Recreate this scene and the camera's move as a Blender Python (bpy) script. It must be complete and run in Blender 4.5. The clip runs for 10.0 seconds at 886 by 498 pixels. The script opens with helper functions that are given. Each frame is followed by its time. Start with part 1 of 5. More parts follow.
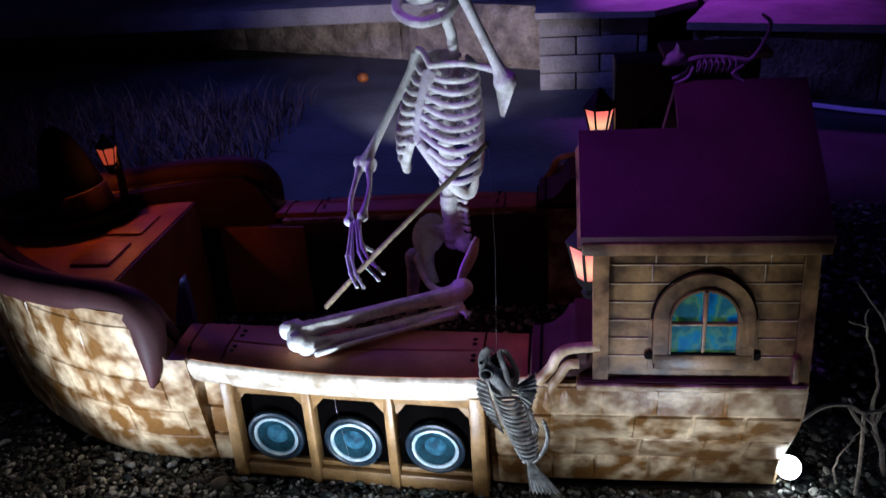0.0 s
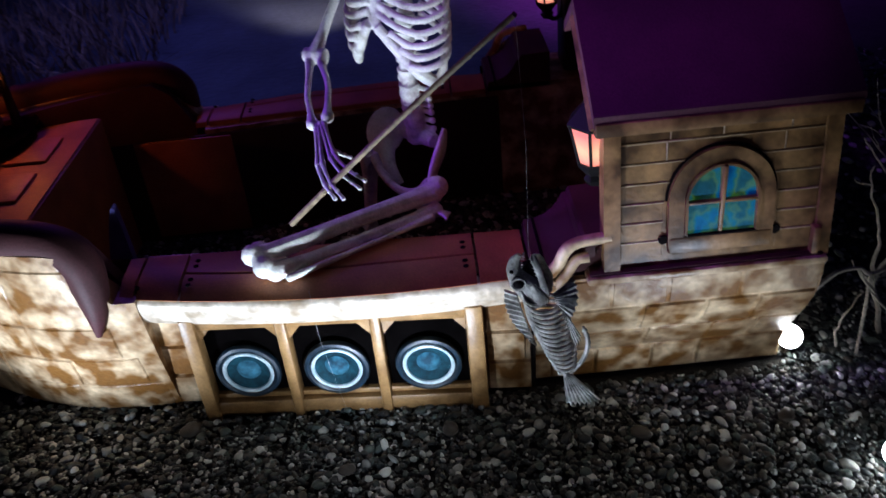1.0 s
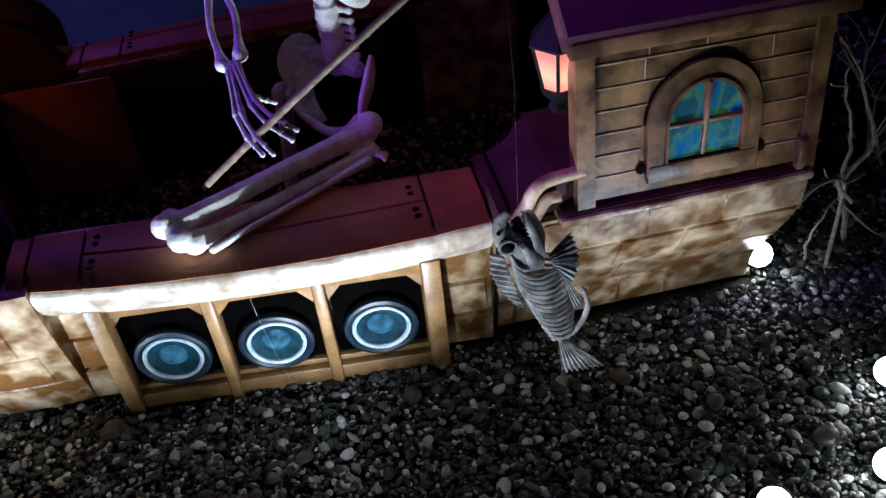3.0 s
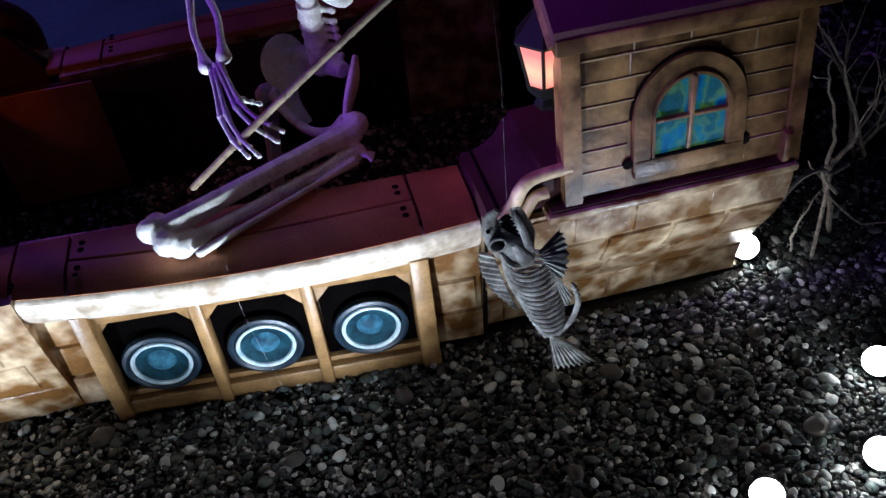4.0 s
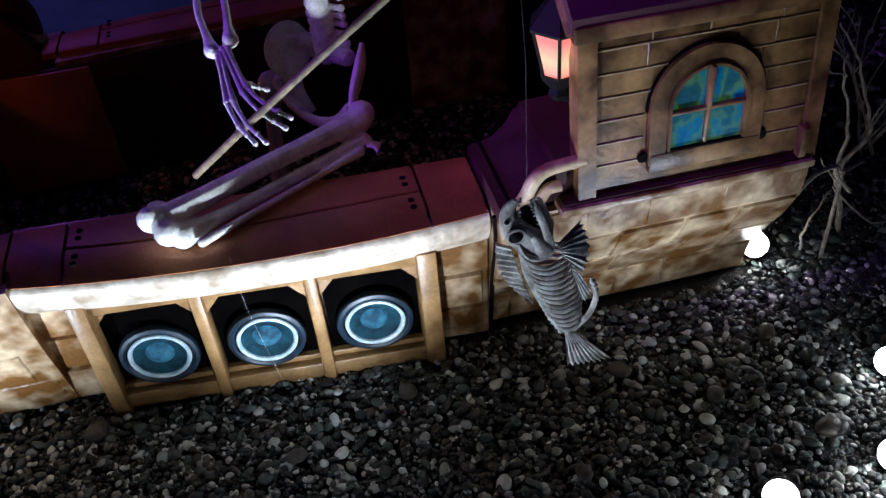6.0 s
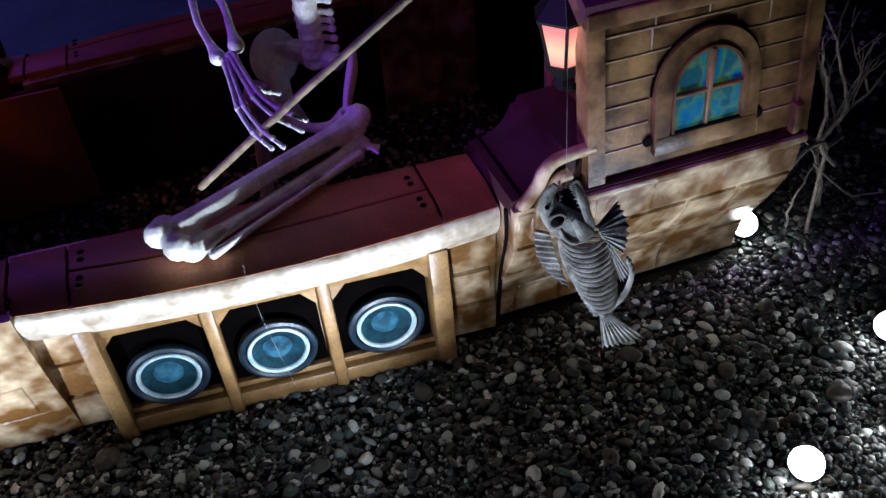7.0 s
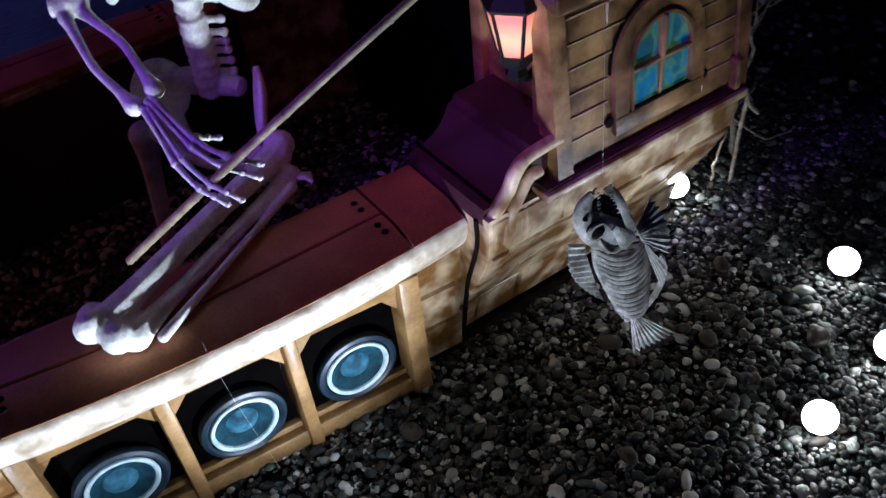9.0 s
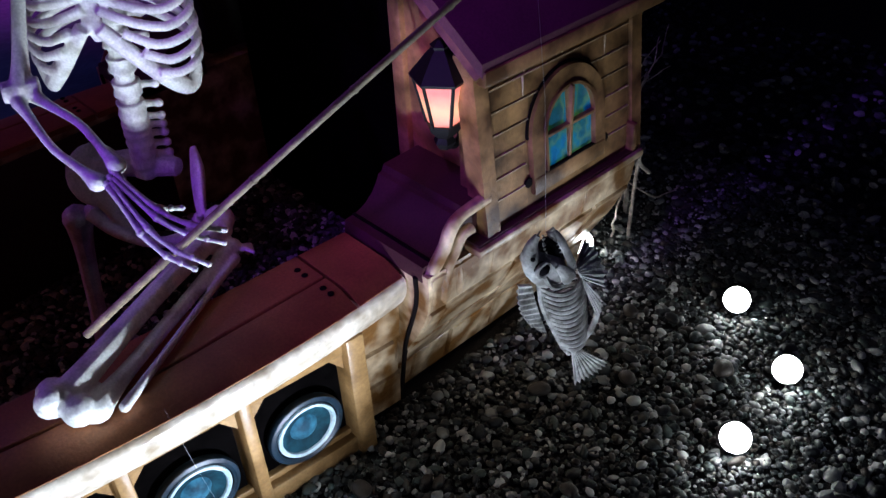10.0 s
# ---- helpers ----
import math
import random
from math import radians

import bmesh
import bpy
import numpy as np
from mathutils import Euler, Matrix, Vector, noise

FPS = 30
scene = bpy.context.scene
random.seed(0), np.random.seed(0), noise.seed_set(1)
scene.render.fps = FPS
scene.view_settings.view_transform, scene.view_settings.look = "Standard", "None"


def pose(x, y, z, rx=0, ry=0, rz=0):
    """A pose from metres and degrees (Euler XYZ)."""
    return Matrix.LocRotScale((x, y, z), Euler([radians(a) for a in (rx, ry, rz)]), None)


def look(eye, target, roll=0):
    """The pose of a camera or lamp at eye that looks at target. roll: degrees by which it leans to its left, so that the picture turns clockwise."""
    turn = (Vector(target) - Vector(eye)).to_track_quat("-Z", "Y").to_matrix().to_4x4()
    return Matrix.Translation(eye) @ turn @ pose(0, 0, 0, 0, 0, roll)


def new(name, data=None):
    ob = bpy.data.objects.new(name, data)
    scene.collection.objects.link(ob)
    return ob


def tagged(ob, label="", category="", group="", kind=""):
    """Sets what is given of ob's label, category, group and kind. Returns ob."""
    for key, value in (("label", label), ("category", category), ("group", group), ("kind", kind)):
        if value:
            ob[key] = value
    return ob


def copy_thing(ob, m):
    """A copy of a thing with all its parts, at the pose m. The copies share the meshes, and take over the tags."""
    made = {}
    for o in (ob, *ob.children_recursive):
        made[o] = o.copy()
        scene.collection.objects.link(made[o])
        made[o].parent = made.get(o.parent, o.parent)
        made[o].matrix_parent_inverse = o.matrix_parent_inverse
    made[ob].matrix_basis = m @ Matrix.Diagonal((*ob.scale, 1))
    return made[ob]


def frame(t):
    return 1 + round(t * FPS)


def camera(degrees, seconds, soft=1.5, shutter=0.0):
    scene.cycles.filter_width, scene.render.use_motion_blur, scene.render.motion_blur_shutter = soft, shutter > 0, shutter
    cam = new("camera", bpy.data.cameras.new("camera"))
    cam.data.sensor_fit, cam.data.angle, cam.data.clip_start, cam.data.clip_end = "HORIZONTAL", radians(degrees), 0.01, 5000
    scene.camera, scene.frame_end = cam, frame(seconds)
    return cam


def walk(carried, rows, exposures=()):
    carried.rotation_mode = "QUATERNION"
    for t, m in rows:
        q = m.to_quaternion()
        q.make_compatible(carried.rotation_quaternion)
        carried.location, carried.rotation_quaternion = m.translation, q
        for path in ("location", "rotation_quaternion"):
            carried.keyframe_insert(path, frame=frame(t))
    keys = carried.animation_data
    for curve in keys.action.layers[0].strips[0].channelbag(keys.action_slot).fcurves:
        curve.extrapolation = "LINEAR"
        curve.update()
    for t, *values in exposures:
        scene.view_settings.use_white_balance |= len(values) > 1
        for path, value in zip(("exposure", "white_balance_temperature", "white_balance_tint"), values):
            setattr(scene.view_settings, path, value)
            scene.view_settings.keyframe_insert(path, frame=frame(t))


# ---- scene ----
cam = camera(55.0, 10.0, soft=1.4, shutter=0.3)
METRES, OX, OY, EYE, TILT, LEAN, TURN = 1.25, 0.164, -1.543, 1.358, -25.0, 3.6, 6.8
ROWS = [
    (0.0, 0.0, 0.0, 0.0, -0.0, 0.0, 0.0),
    (0.5, -0.0527, 0.0902, 0.0053, -2.35, -4.14, 0.89),
    (1.0, -0.1523, 0.1691, 0.0172, -8.11, -7.8, 5.38),
    (1.5, -0.1908, 0.2324, 0.0243, -13.9, -11.02, 6.7),
    (2.0, -0.185, 0.3184, 0.051, -13.69, -11.44, 6.64),
    (2.5, -0.192, 0.3577, 0.0543, -15.04, -14.34, 7.72),
    (4.0, -0.2023, 0.3672, 0.0559, -17.62, -15.26, 9.95),
    (4.5, -0.1994, 0.3739, 0.0544, -17.96, -14.73, 9.47),
    (5.0, -0.1971, 0.3823, 0.0523, -18.0, -14.75, 8.52),
    (5.5, -0.1961, 0.3919, 0.0482, -17.29, -15.61, 8.68),
    (7.0, -0.3198, 0.4316, 0.044, -23.34, -15.54, 11.67),
    (7.5, -0.3224, 0.5091, 0.0627, -25.71, -17.08, 13.11),
    (8.0, -0.3166, 0.5768, 0.0854, -25.17, -19.62, 13.9),
    (8.5, -0.3265, 0.6031, 0.092, -31.02, -20.89, 13.7),
    (9.0, -0.4088, 0.6227, 0.1071, -38.34, -20.68, 18.42),
    (9.5, -0.4781, 0.6197, 0.1092, -46.7, -19.98, 20.11),
    (10.0, -0.5165, 0.6113, 0.1204, -47.48, -17.77, 19.22),
]
walk(cam, [(t, pose(OX, OY, EYE, TILT, LEAN, TURN) @ pose(METRES * x, METRES * y, METRES * z, 90 + pitch, roll, yaw)) for t, x, y, z, yaw, pitch, roll in ROWS])

# ---- world and lights ----
world = bpy.data.worlds.new("night")
scene.world = world
world.use_nodes = True
bg = world.node_tree.nodes["Background"]
bg.inputs["Color"].default_value = (0.07, 0.06, 0.30, 1)
bg.inputs["Strength"].default_value = 0.036


def lamp(name, kind, place, target, energy, colour, size=0.03, angle=90, blend=0.6):
    d = bpy.data.lights.new(name, kind)
    d.energy, d.color = energy, colour
    if kind == "AREA":
        d.size = size
    else:
        d.shadow_soft_size = size
    if kind == "SPOT":
        d.spot_size, d.spot_blend = radians(angle), blend
    ob = new(name, d)
    ob.matrix_world = look(place, target)
    return ob


WHITE = (0.72, 0.87, 1.12)
lamp("flood_beam_mid", "SPOT", (-0.24, -0.51, 0.07), (-0.24, 0.10, 0.50), 40, WHITE, 0.015, 94, 0.85)
lamp("flood_beam_bow", "SPOT", (-1.05, -0.50, 0.07), (-0.80, 0.14, 0.46), 46, WHITE, 0.015, 78, 0.8)
lamp("flood_beam_stern", "SPOT", (0.425, -0.473, 0.09), (0.38, 0.0, 0.27), 8.5, WHITE, 0.02, 74, 0.9)
lamp("flood_beam_front", "SPOT", (-0.55, -0.66, 0.06), (0.08, -0.34, 0.50), 21, WHITE, 0.015, 36, 0.7)
lamp("purple_flood", "SPOT", (-1.2, 2.3, 1.9), (-0.15, 0.4, 0.4), 20, (0.32, 0.09, 1.0), 0.08, 60, 0.6)
lamp("purple_flood_deck", "SPOT", (-2.5, -0.30, 1.25), (-0.12, 0.10, 0.60), 145, (0.27, 0.07, 1.0), 0.06, 15.5, 0.7)
lamp("purple_flood_cabin", "SPOT", (-1.0, -0.60, 2.6), (0.26, 0.20, 0.72), 66, (0.40, 0.07, 1.0), 0.06, 22, 0.6)
lamp("blue_flood", "SPOT", (-1.2, 2.3, 2.2), (-0.7, 3.2, 0.0), 92, (0.17, 0.18, 1.0), 0.08, 112, 0.9)
lamp("patio_flood", "SPOT", (0.9, 4.55, 1.35), (1.05, 4.1, 0.42), 60, (0.55, 0.06, 1.0), 0.06, 82, 0.4)
# unseen fill lamp added to brighten the stone wall
lamp("wall_flood", "SPOT", (-0.6, 2.2, 0.30), (-0.55, 4.5, 0.28), 115, (0.95, 0.88, 0.98), 0.05, 72, 0.8)
RED = (1.0, 0.16, 0.06)
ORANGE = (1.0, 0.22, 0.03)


# ---- materials ----
def mat(name, colour, rough=0.6, metal=0.0, other=None, scale=20.0, fine=120.0, bump=0.15, emit=None, power=0.0,
        spread=(0.35, 0.65), island=0.0, depth=0.004, obj=0.0, gloss=0.5, detail=5.0):
    """Plain surface with variation at two scales and a fine relief."""
    m = bpy.data.materials.new(name)
    m.use_nodes = True
    n, l = m.node_tree.nodes, m.node_tree.links
    b = n["Principled BSDF"]
    b.inputs["Roughness"].default_value, b.inputs["Metallic"].default_value = rough, metal
    b.inputs["Specular IOR Level"].default_value = gloss
    co = n.new("ShaderNodeTexCoord")
    big, small = n.new("ShaderNodeTexNoise"), n.new("ShaderNodeTexNoise")
    for tex, sc in ((big, scale), (small, fine)):
        tex.inputs["Scale"].default_value, tex.inputs["Detail"].default_value = sc, (detail if tex is big else 5.0)
        l.new(co.outputs["Object"], tex.inputs["Vector"])
    ramp = n.new("ShaderNodeValToRGB")
    dark = other or tuple(c * 0.6 for c in colour)
    ramp.color_ramp.elements[0].position, ramp.color_ramp.elements[1].position = spread
    ramp.color_ramp.elements[0].color, ramp.color_ramp.elements[1].color = (*dark, 1), (*colour, 1)
    l.new(big.outputs["Fac"], ramp.inputs["Fac"])
    mixn = n.new("ShaderNodeMix")
    mixn.data_type, mixn.blend_type = "RGBA", "MULTIPLY"
    mixn.inputs["Factor"].default_value = 0.5
    l.new(ramp.outputs["Color"], mixn.inputs["A"])
    grey = n.new("ShaderNodeMapRange")
    grey.inputs["From Min"].default_value, grey.inputs["From Max"].default_value = 0.3, 0.7
    grey.inputs["To Min"].default_value, grey.inputs["To Max"].default_value = 0.55, 1.15
    l.new(small.outputs["Fac"], grey.inputs["Value"])
    l.new(grey.outputs["Result"], mixn.inputs["B"])
    last = mixn.outputs["Result"]
    if island or obj:
        src = n.new("ShaderNodeNewGeometry" if island else "ShaderNodeObjectInfo")
        rr = n.new("ShaderNodeMapRange")
        amount = island or obj
        rr.inputs["To Min"].default_value, rr.inputs["To Max"].default_value = 1 - amount, 1 + amount
        l.new(src.outputs["Random Per Island" if island else "Random"], rr.inputs["Value"])
        m2 = n.new("ShaderNodeMix")
        m2.data_type, m2.blend_type = "RGBA", "MULTIPLY"
        m2.inputs["Factor"].default_value = 1.0
        l.new(last, m2.inputs["A"])
        l.new(rr.outputs["Result"], m2.inputs["B"])
        last = m2.outputs["Result"]
    l.new(last, b.inputs["Base Color"])
    if bump:
        bp = n.new("ShaderNodeBump")
        bp.inputs["Strength"].default_value, bp.inputs["Distance"].default_value = bump, depth
        l.new(small.outputs["Fac"], bp.inputs["Height"])
        l.new(bp.outputs["Normal"], b.inputs["Normal"])
    if emit:
        b.inputs["Emission Color"].default_value, b.inputs["Emission Strength"].default_value = (*emit, 1), power
    return m


# blotches hold the lamps' spotty light as well as the plastic's mottling
HULL = mat("lamp_spotted_tan_plastic", (0.80, 0.60, 0.37), 0.36, other=(0.20, 0.086, 0.021), scale=19, fine=90, bump=0.40, spread=(0.40, 0.70), obj=0.12, detail=2.2)
TRIM = mat("tan_frame_plastic", (0.42, 0.235, 0.088), 0.40, other=(0.18, 0.09, 0.028), scale=14, fine=160, bump=0.2)
CABIN = mat("brown_plank_plastic", (0.46, 0.250, 0.100), 0.42, other=(0.080, 0.036, 0.012), scale=17, fine=110, bump=0.25, obj=0.18, detail=2.5, spread=(0.34, 0.68))
SEAM = mat("pale_seam", (0.60, 0.45, 0.30), 0.45, other=(0.34, 0.22, 0.12), scale=30)
DECK = mat("red_brown_deck", (0.48, 0.175, 0.060), 0.5, other=(0.30, 0.100, 0.036), scale=9, fine=220, bump=0.15)
CAP = mat("dark_red_rail", (0.075, 0.022, 0.026), 0.62, other=(0.05, 0.015, 0.016), scale=9, fine=200, bump=0.15, gloss=0.3)
ROOF = mat("dark_red_roof", (0.16, 0.052, 0.075), 0.6, other=(0.10, 0.035, 0.05), scale=7, fine=220, bump=0.15)
# near-black brown puts the unlit well's shade into the wall colour
INNER = mat("shaded_inner_wall", (0.04, 0.015, 0.007), 0.6, scale=8)
GROOVE = mat("groove_black", (0.008, 0.005, 0.005), 0.9, bump=0, gloss=0.1)
# near-black without gloss paints the shade of deep openings
RECESS_SHADE = mat("recess_shade_black", (0.0025, 0.002, 0.002), 0.95, bump=0, gloss=0.0)
# near-white puts the lamps' bright band into the rim's plastic
RIM = mat("lamp_lit_rim_plastic", (0.88, 0.77, 0.63), 0.32, other=(0.34, 0.25, 0.16), scale=26, fine=90, bump=0.35, spread=(0.28, 0.74), detail=2.0)
BONE = mat("bone_plastic", (0.78, 0.76, 0.70), 0.42, other=(0.50, 0.46, 0.40), scale=30, fine=260, bump=0.2, spread=(0.30, 0.52))
FISHBONE = mat("grey_bone_plastic", (0.80, 0.78, 0.73), 0.45, other=(0.26, 0.24, 0.21), scale=55, fine=300, bump=0.3)
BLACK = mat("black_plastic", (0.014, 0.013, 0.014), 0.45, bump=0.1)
METAL = mat("black_lantern_metal", (0.004, 0.0035, 0.0035), 0.6, bump=0.1, gloss=0.3)
WOOD = mat("bamboo_rod", (0.30, 0.23, 0.13), 0.55, other=(0.15, 0.11, 0.06), scale=40, fine=300)
DISC_DARK = mat("disc_blue_black", (0.010, 0.030, 0.050), 0.45, other=(0.004, 0.012, 0.022), scale=30)
DISC_BLUE = mat("disc_teal", (0.010, 0.062, 0.085), 0.75, other=(0.003, 0.018, 0.028), scale=45, gloss=0.15)
DISC_RING = mat("disc_pale_ring", (0.66, 0.78, 0.80), 0.5, other=(0.36, 0.52, 0.58), scale=40)
DISC_HUB = mat("disc_blue_hub", (0.045, 0.19, 0.27), 0.7, other=(0.010, 0.050, 0.080), scale=50, gloss=0.2)
STONE = mat("rough_stone", (0.36, 0.30, 0.26), 0.9, other=(0.15, 0.12, 0.11), scale=9, fine=40, bump=1.0, depth=0.03, obj=0.15)
BLOCK = mat("concrete_block", (0.30, 0.28, 0.30), 0.9, other=(0.2, 0.19, 0.2), scale=9, fine=60, bump=0.6, depth=0.01, obj=0.15)
PAVING = mat("patio_concrete", (0.34, 0.32, 0.33), 0.85, scale=4, fine=60, bump=0.4)
LINER = mat("dark_path", (0.085, 0.09, 0.11), 0.6, other=(0.035, 0.038, 0.05), scale=2.2, fine=30, bump=0.6, depth=0.01)
SOIL = mat("dark_grit", (0.035, 0.032, 0.03), 0.95, scale=30, fine=200, bump=0.8)
TWIG = mat("pale_bark", (0.62, 0.58, 0.53), 0.8, other=(0.30, 0.27, 0.24), scale=60, fine=300, bump=0.5)
DRY = mat("dry_grass", (0.32, 0.22, 0.13), 0.9, other=(0.16, 0.10, 0.06), bump=0, island=0.4)
GLOW_RED = mat("lantern_pane", (0.6, 0.2, 0.15), 0.4, emit=(1.0, 0.25, 0.18), power=1.0, bump=0)
LENS = mat("lamp_lens", (0.9, 0.9, 0.9), 0.3, emit=(0.93, 0.97, 1.0), power=23.0, bump=0)
ROPE = mat("blue_rope_light", (0.1, 0.1, 0.5), 0.4, emit=(0.16, 0.10, 1.0), power=0.16, bump=0)
LINE = mat("nylon_line", (0.6, 0.6, 0.62), 0.3, bump=0)
ORANGE_BAND = mat("orange_band", (0.30, 0.08, 0.015), 0.6, scale=30)

# the bulb behind the panes makes their middle height hotter
_n, _l = GLOW_RED.node_tree.nodes, GLOW_RED.node_tree.links
_co, _xyz, _sub, _abs, _ramp = (_n.new(k) for k in ("ShaderNodeTexCoord", "ShaderNodeSeparateXYZ", "ShaderNodeMath", "ShaderNodeMath", "ShaderNodeValToRGB"))
_sub.operation, _abs.operation = "SUBTRACT", "ABSOLUTE"
_sub.inputs[1].default_value = 0.026
_l.new(_co.outputs["Object"], _xyz.inputs[0])
_l.new(_xyz.outputs["Z"], _sub.inputs[0])
_l.new(_sub.outputs[0], _abs.inputs[0])
_l.new(_abs.outputs[0], _ramp.inputs["Fac"])
_e = _ramp.color_ramp.elements
_e[0].position, _e[0].color = 0.003, (1.0, 0.60, 0.36, 1)
_e[1].position, _e[1].color = 0.030, (1.0, 0.19, 0.17, 1)
_l.new(_ramp.outputs["Color"], _n["Principled BSDF"].inputs["Emission Color"])


def stone_mix():
    m = mat("river_pebble", (0.42, 0.42, 0.41), 0.42, other=(0.19, 0.195, 0.20), scale=35, fine=250, bump=0.25)
    n, l = m.node_tree.nodes, m.node_tree.links
    g, ramp, mx = n.new("ShaderNodeNewGeometry"), n.new("ShaderNodeValToRGB"), n.new("ShaderNodeMix")
    cols = [(0.030, 0.035, 0.037), (0.105, 0.11, 0.10), (0.05, 0.065, 0.068), (0.44, 0.47, 0.46), (0.075, 0.065, 0.056), (0.10, 0.135, 0.125), (0.040, 0.047, 0.054), (0.80, 0.83, 0.80)]
    ramp.color_ramp.interpolation = "CONSTANT"
    while len(ramp.color_ramp.elements) < len(cols):
        ramp.color_ramp.elements.new(0.5)
    for k, c in enumerate(cols):
        ramp.color_ramp.elements[k].position, ramp.color_ramp.elements[k].color = k / len(cols), (*c, 1)
    l.new(g.outputs["Random Per Island"], ramp.inputs["Fac"])
    mx.data_type, mx.blend_type = "RGBA", "MULTIPLY"
    mx.inputs["Factor"].default_value = 1.0
    b = n["Principled BSDF"]
    tint = b.inputs["Base Color"].links[0].from_socket
    br = n.new("ShaderNodeMix")
    br.data_type, br.blend_type = "RGBA", "ADD"
    br.inputs["Factor"].default_value = 1.0
    l.new(tint, br.inputs["A"])
    br.inputs["B"].default_value = (0.45, 0.45, 0.45, 1)
    l.new(ramp.outputs["Color"], mx.inputs["A"])
    l.new(br.outputs["Result"], mx.inputs["B"])
    l.new(mx.outputs["Result"], b.inputs["Base Color"])
    return m


PEBBLE = stone_mix()


def glass_art():
    """Stained pane: blue and green washes that emit weakly."""
    m = mat("stained_pane", (0.02, 0.14, 0.25), 0.2, bump=0.1, scale=12)
    n, l = m.node_tree.nodes, m.node_tree.links
    co, tex, ramp = n.new("ShaderNodeTexCoord"), n.new("ShaderNodeTexNoise"), n.new("ShaderNodeValToRGB")
    tex.inputs["Scale"].default_value, tex.inputs["Detail"].default_value = 24.0, 2.0
    l.new(co.outputs["Object"], tex.inputs["Vector"])
    e = ramp.color_ramp.elements
    e[0].position, e[0].color = 0.34, (0.0, 0.04, 0.22, 1)
    e[1].position, e[1].color = 0.68, (0.01, 0.05, 0.015, 1)
    for p, c in ((0.42, (0.0, 0.18, 0.50, 1)), (0.47, (0.02, 0.24, 0.26, 1)), (0.52, (0.12, 0.30, 0.04, 1)), (0.58, (0.02, 0.09, 0.02, 1))):
        k = e.new(p)
        k.color = c
    l.new(tex.outputs["Fac"], ramp.inputs["Fac"])
    b = n["Principled BSDF"]
    l.new(ramp.outputs["Color"], b.inputs["Emission Color"])
    b.inputs["Emission Strength"].default_value = 0.27
    return m


PANE = glass_art()


# ---- mesh helpers ----
def finish(bm, name, material, smooth=True):
    bmesh.ops.recalc_face_normals(bm, faces=bm.faces)
    me = bpy.data.meshes.new(name)
    bm.to_mesh(me)
    bm.free()
    for m in (material if isinstance(material, (list, tuple)) else [material]):
        me.materials.append(m)
    if smooth:
        me.polygons.foreach_set("use_smooth", [True] * len(me.polygons))
        me.set_sharp_from_angle(angle=radians(38))
    return me


def part(name, bm, material, parent=None, label="", smooth=True):
    ob = new(name, finish(bm, name, material, smooth))
    if parent:
        ob.parent = parent
    if label:
        ob["label"] = label
    return ob


def thing(name, label, category, group="", kind="", at=(0, 0, 0)):
    ob = new(name)
    ob.empty_display_size = 0.02
    ob.location = at
    return tagged(ob, label, category, group, kind)


def box(bm, a, b, bevel=0.0, seg=2):
    r = bmesh.ops.create_cube(bm, size=1)
    vs = r["verts"]
    for v in vs:
        v.co = Vector([a[k] + (v.co[k] + 0.5) * (b[k] - a[k]) for k in range(3)])
    if bevel:
        es = {e for v in vs for e in v.link_edges}
        bmesh.ops.bevel(bm, geom=list(es), offset=bevel, segments=seg, affect="EDGES", profile=0.5)
    return bm


def tube(bm, pts, radii, n=10, flat=1.0, side=None, mi=0, caps=True):
    """A swept limb through pts; flat squeezes it along the side direction."""
    pts = [Vector(p) for p in pts]
    if not hasattr(radii, "__len__"):
        radii = [radii] * len(pts)
    rings, prev = [], None
    for k, p in enumerate(pts):
        d = (pts[min(k + 1, len(pts) - 1)] - pts[max(k - 1, 0)]).normalized()
        ref = Vector(side) if side else (prev if prev else Vector((0, 0, 1) if abs(d.z) < 0.9 else (1, 0, 0)))
        a = (ref - d * ref.dot(d)).normalized()
        prev = a
        b = d.cross(a)
        rings.append([bm.verts.new(p + float(radii[k]) * (a * flat * math.cos(2 * math.pi * j / n) + b * math.sin(2 * math.pi * j / n))) for j in range(n)])
    for r0, r1 in zip(rings, rings[1:]):
        for j in range(n):
            f = bm.faces.new((r0[j], r0[(j + 1) % n], r1[(j + 1) % n], r1[j]))
            f.material_index = mi
    if caps:
        for r in (rings[0][::-1], rings[-1]):
            bm.faces.new(r).material_index = mi
    return bm


def smooth_path(pts, n):
    """Catmull-Rom through pts."""
    pts = [Vector(p) for p in pts]
    ext = [2 * pts[0] - pts[1]] + pts + [2 * pts[-1] - pts[-2]]
    out = []
    for k in range(len(pts) - 1):
        p0, p1, p2, p3 = ext[k:k + 4]
        for j in range(n):
            t = j / n
            out.append(0.5 * (2 * p1 + (p2 - p0) * t + (2 * p0 - 5 * p1 + 4 * p2 - p3) * t * t + (3 * p1 - p0 - 3 * p2 + p3) * t ** 3))
    return out + [pts[-1]]


def taper(vals, n):
    return [v.x for v in smooth_path([(r, 0, 0) for r in vals], n)]


def ball(bm, c, r, squash=(1, 1, 1), mi=0, turn=None, sub=2):
    m = Matrix.Translation(c) @ (turn.to_4x4() if turn else Matrix()) @ Matrix.Diagonal((*squash, 1))
    got = bmesh.ops.create_icosphere(bm, subdivisions=sub, radius=r, matrix=m)
    for f in {f for v in got["verts"] for f in v.link_faces}:
        f.material_index = mi
    return bm


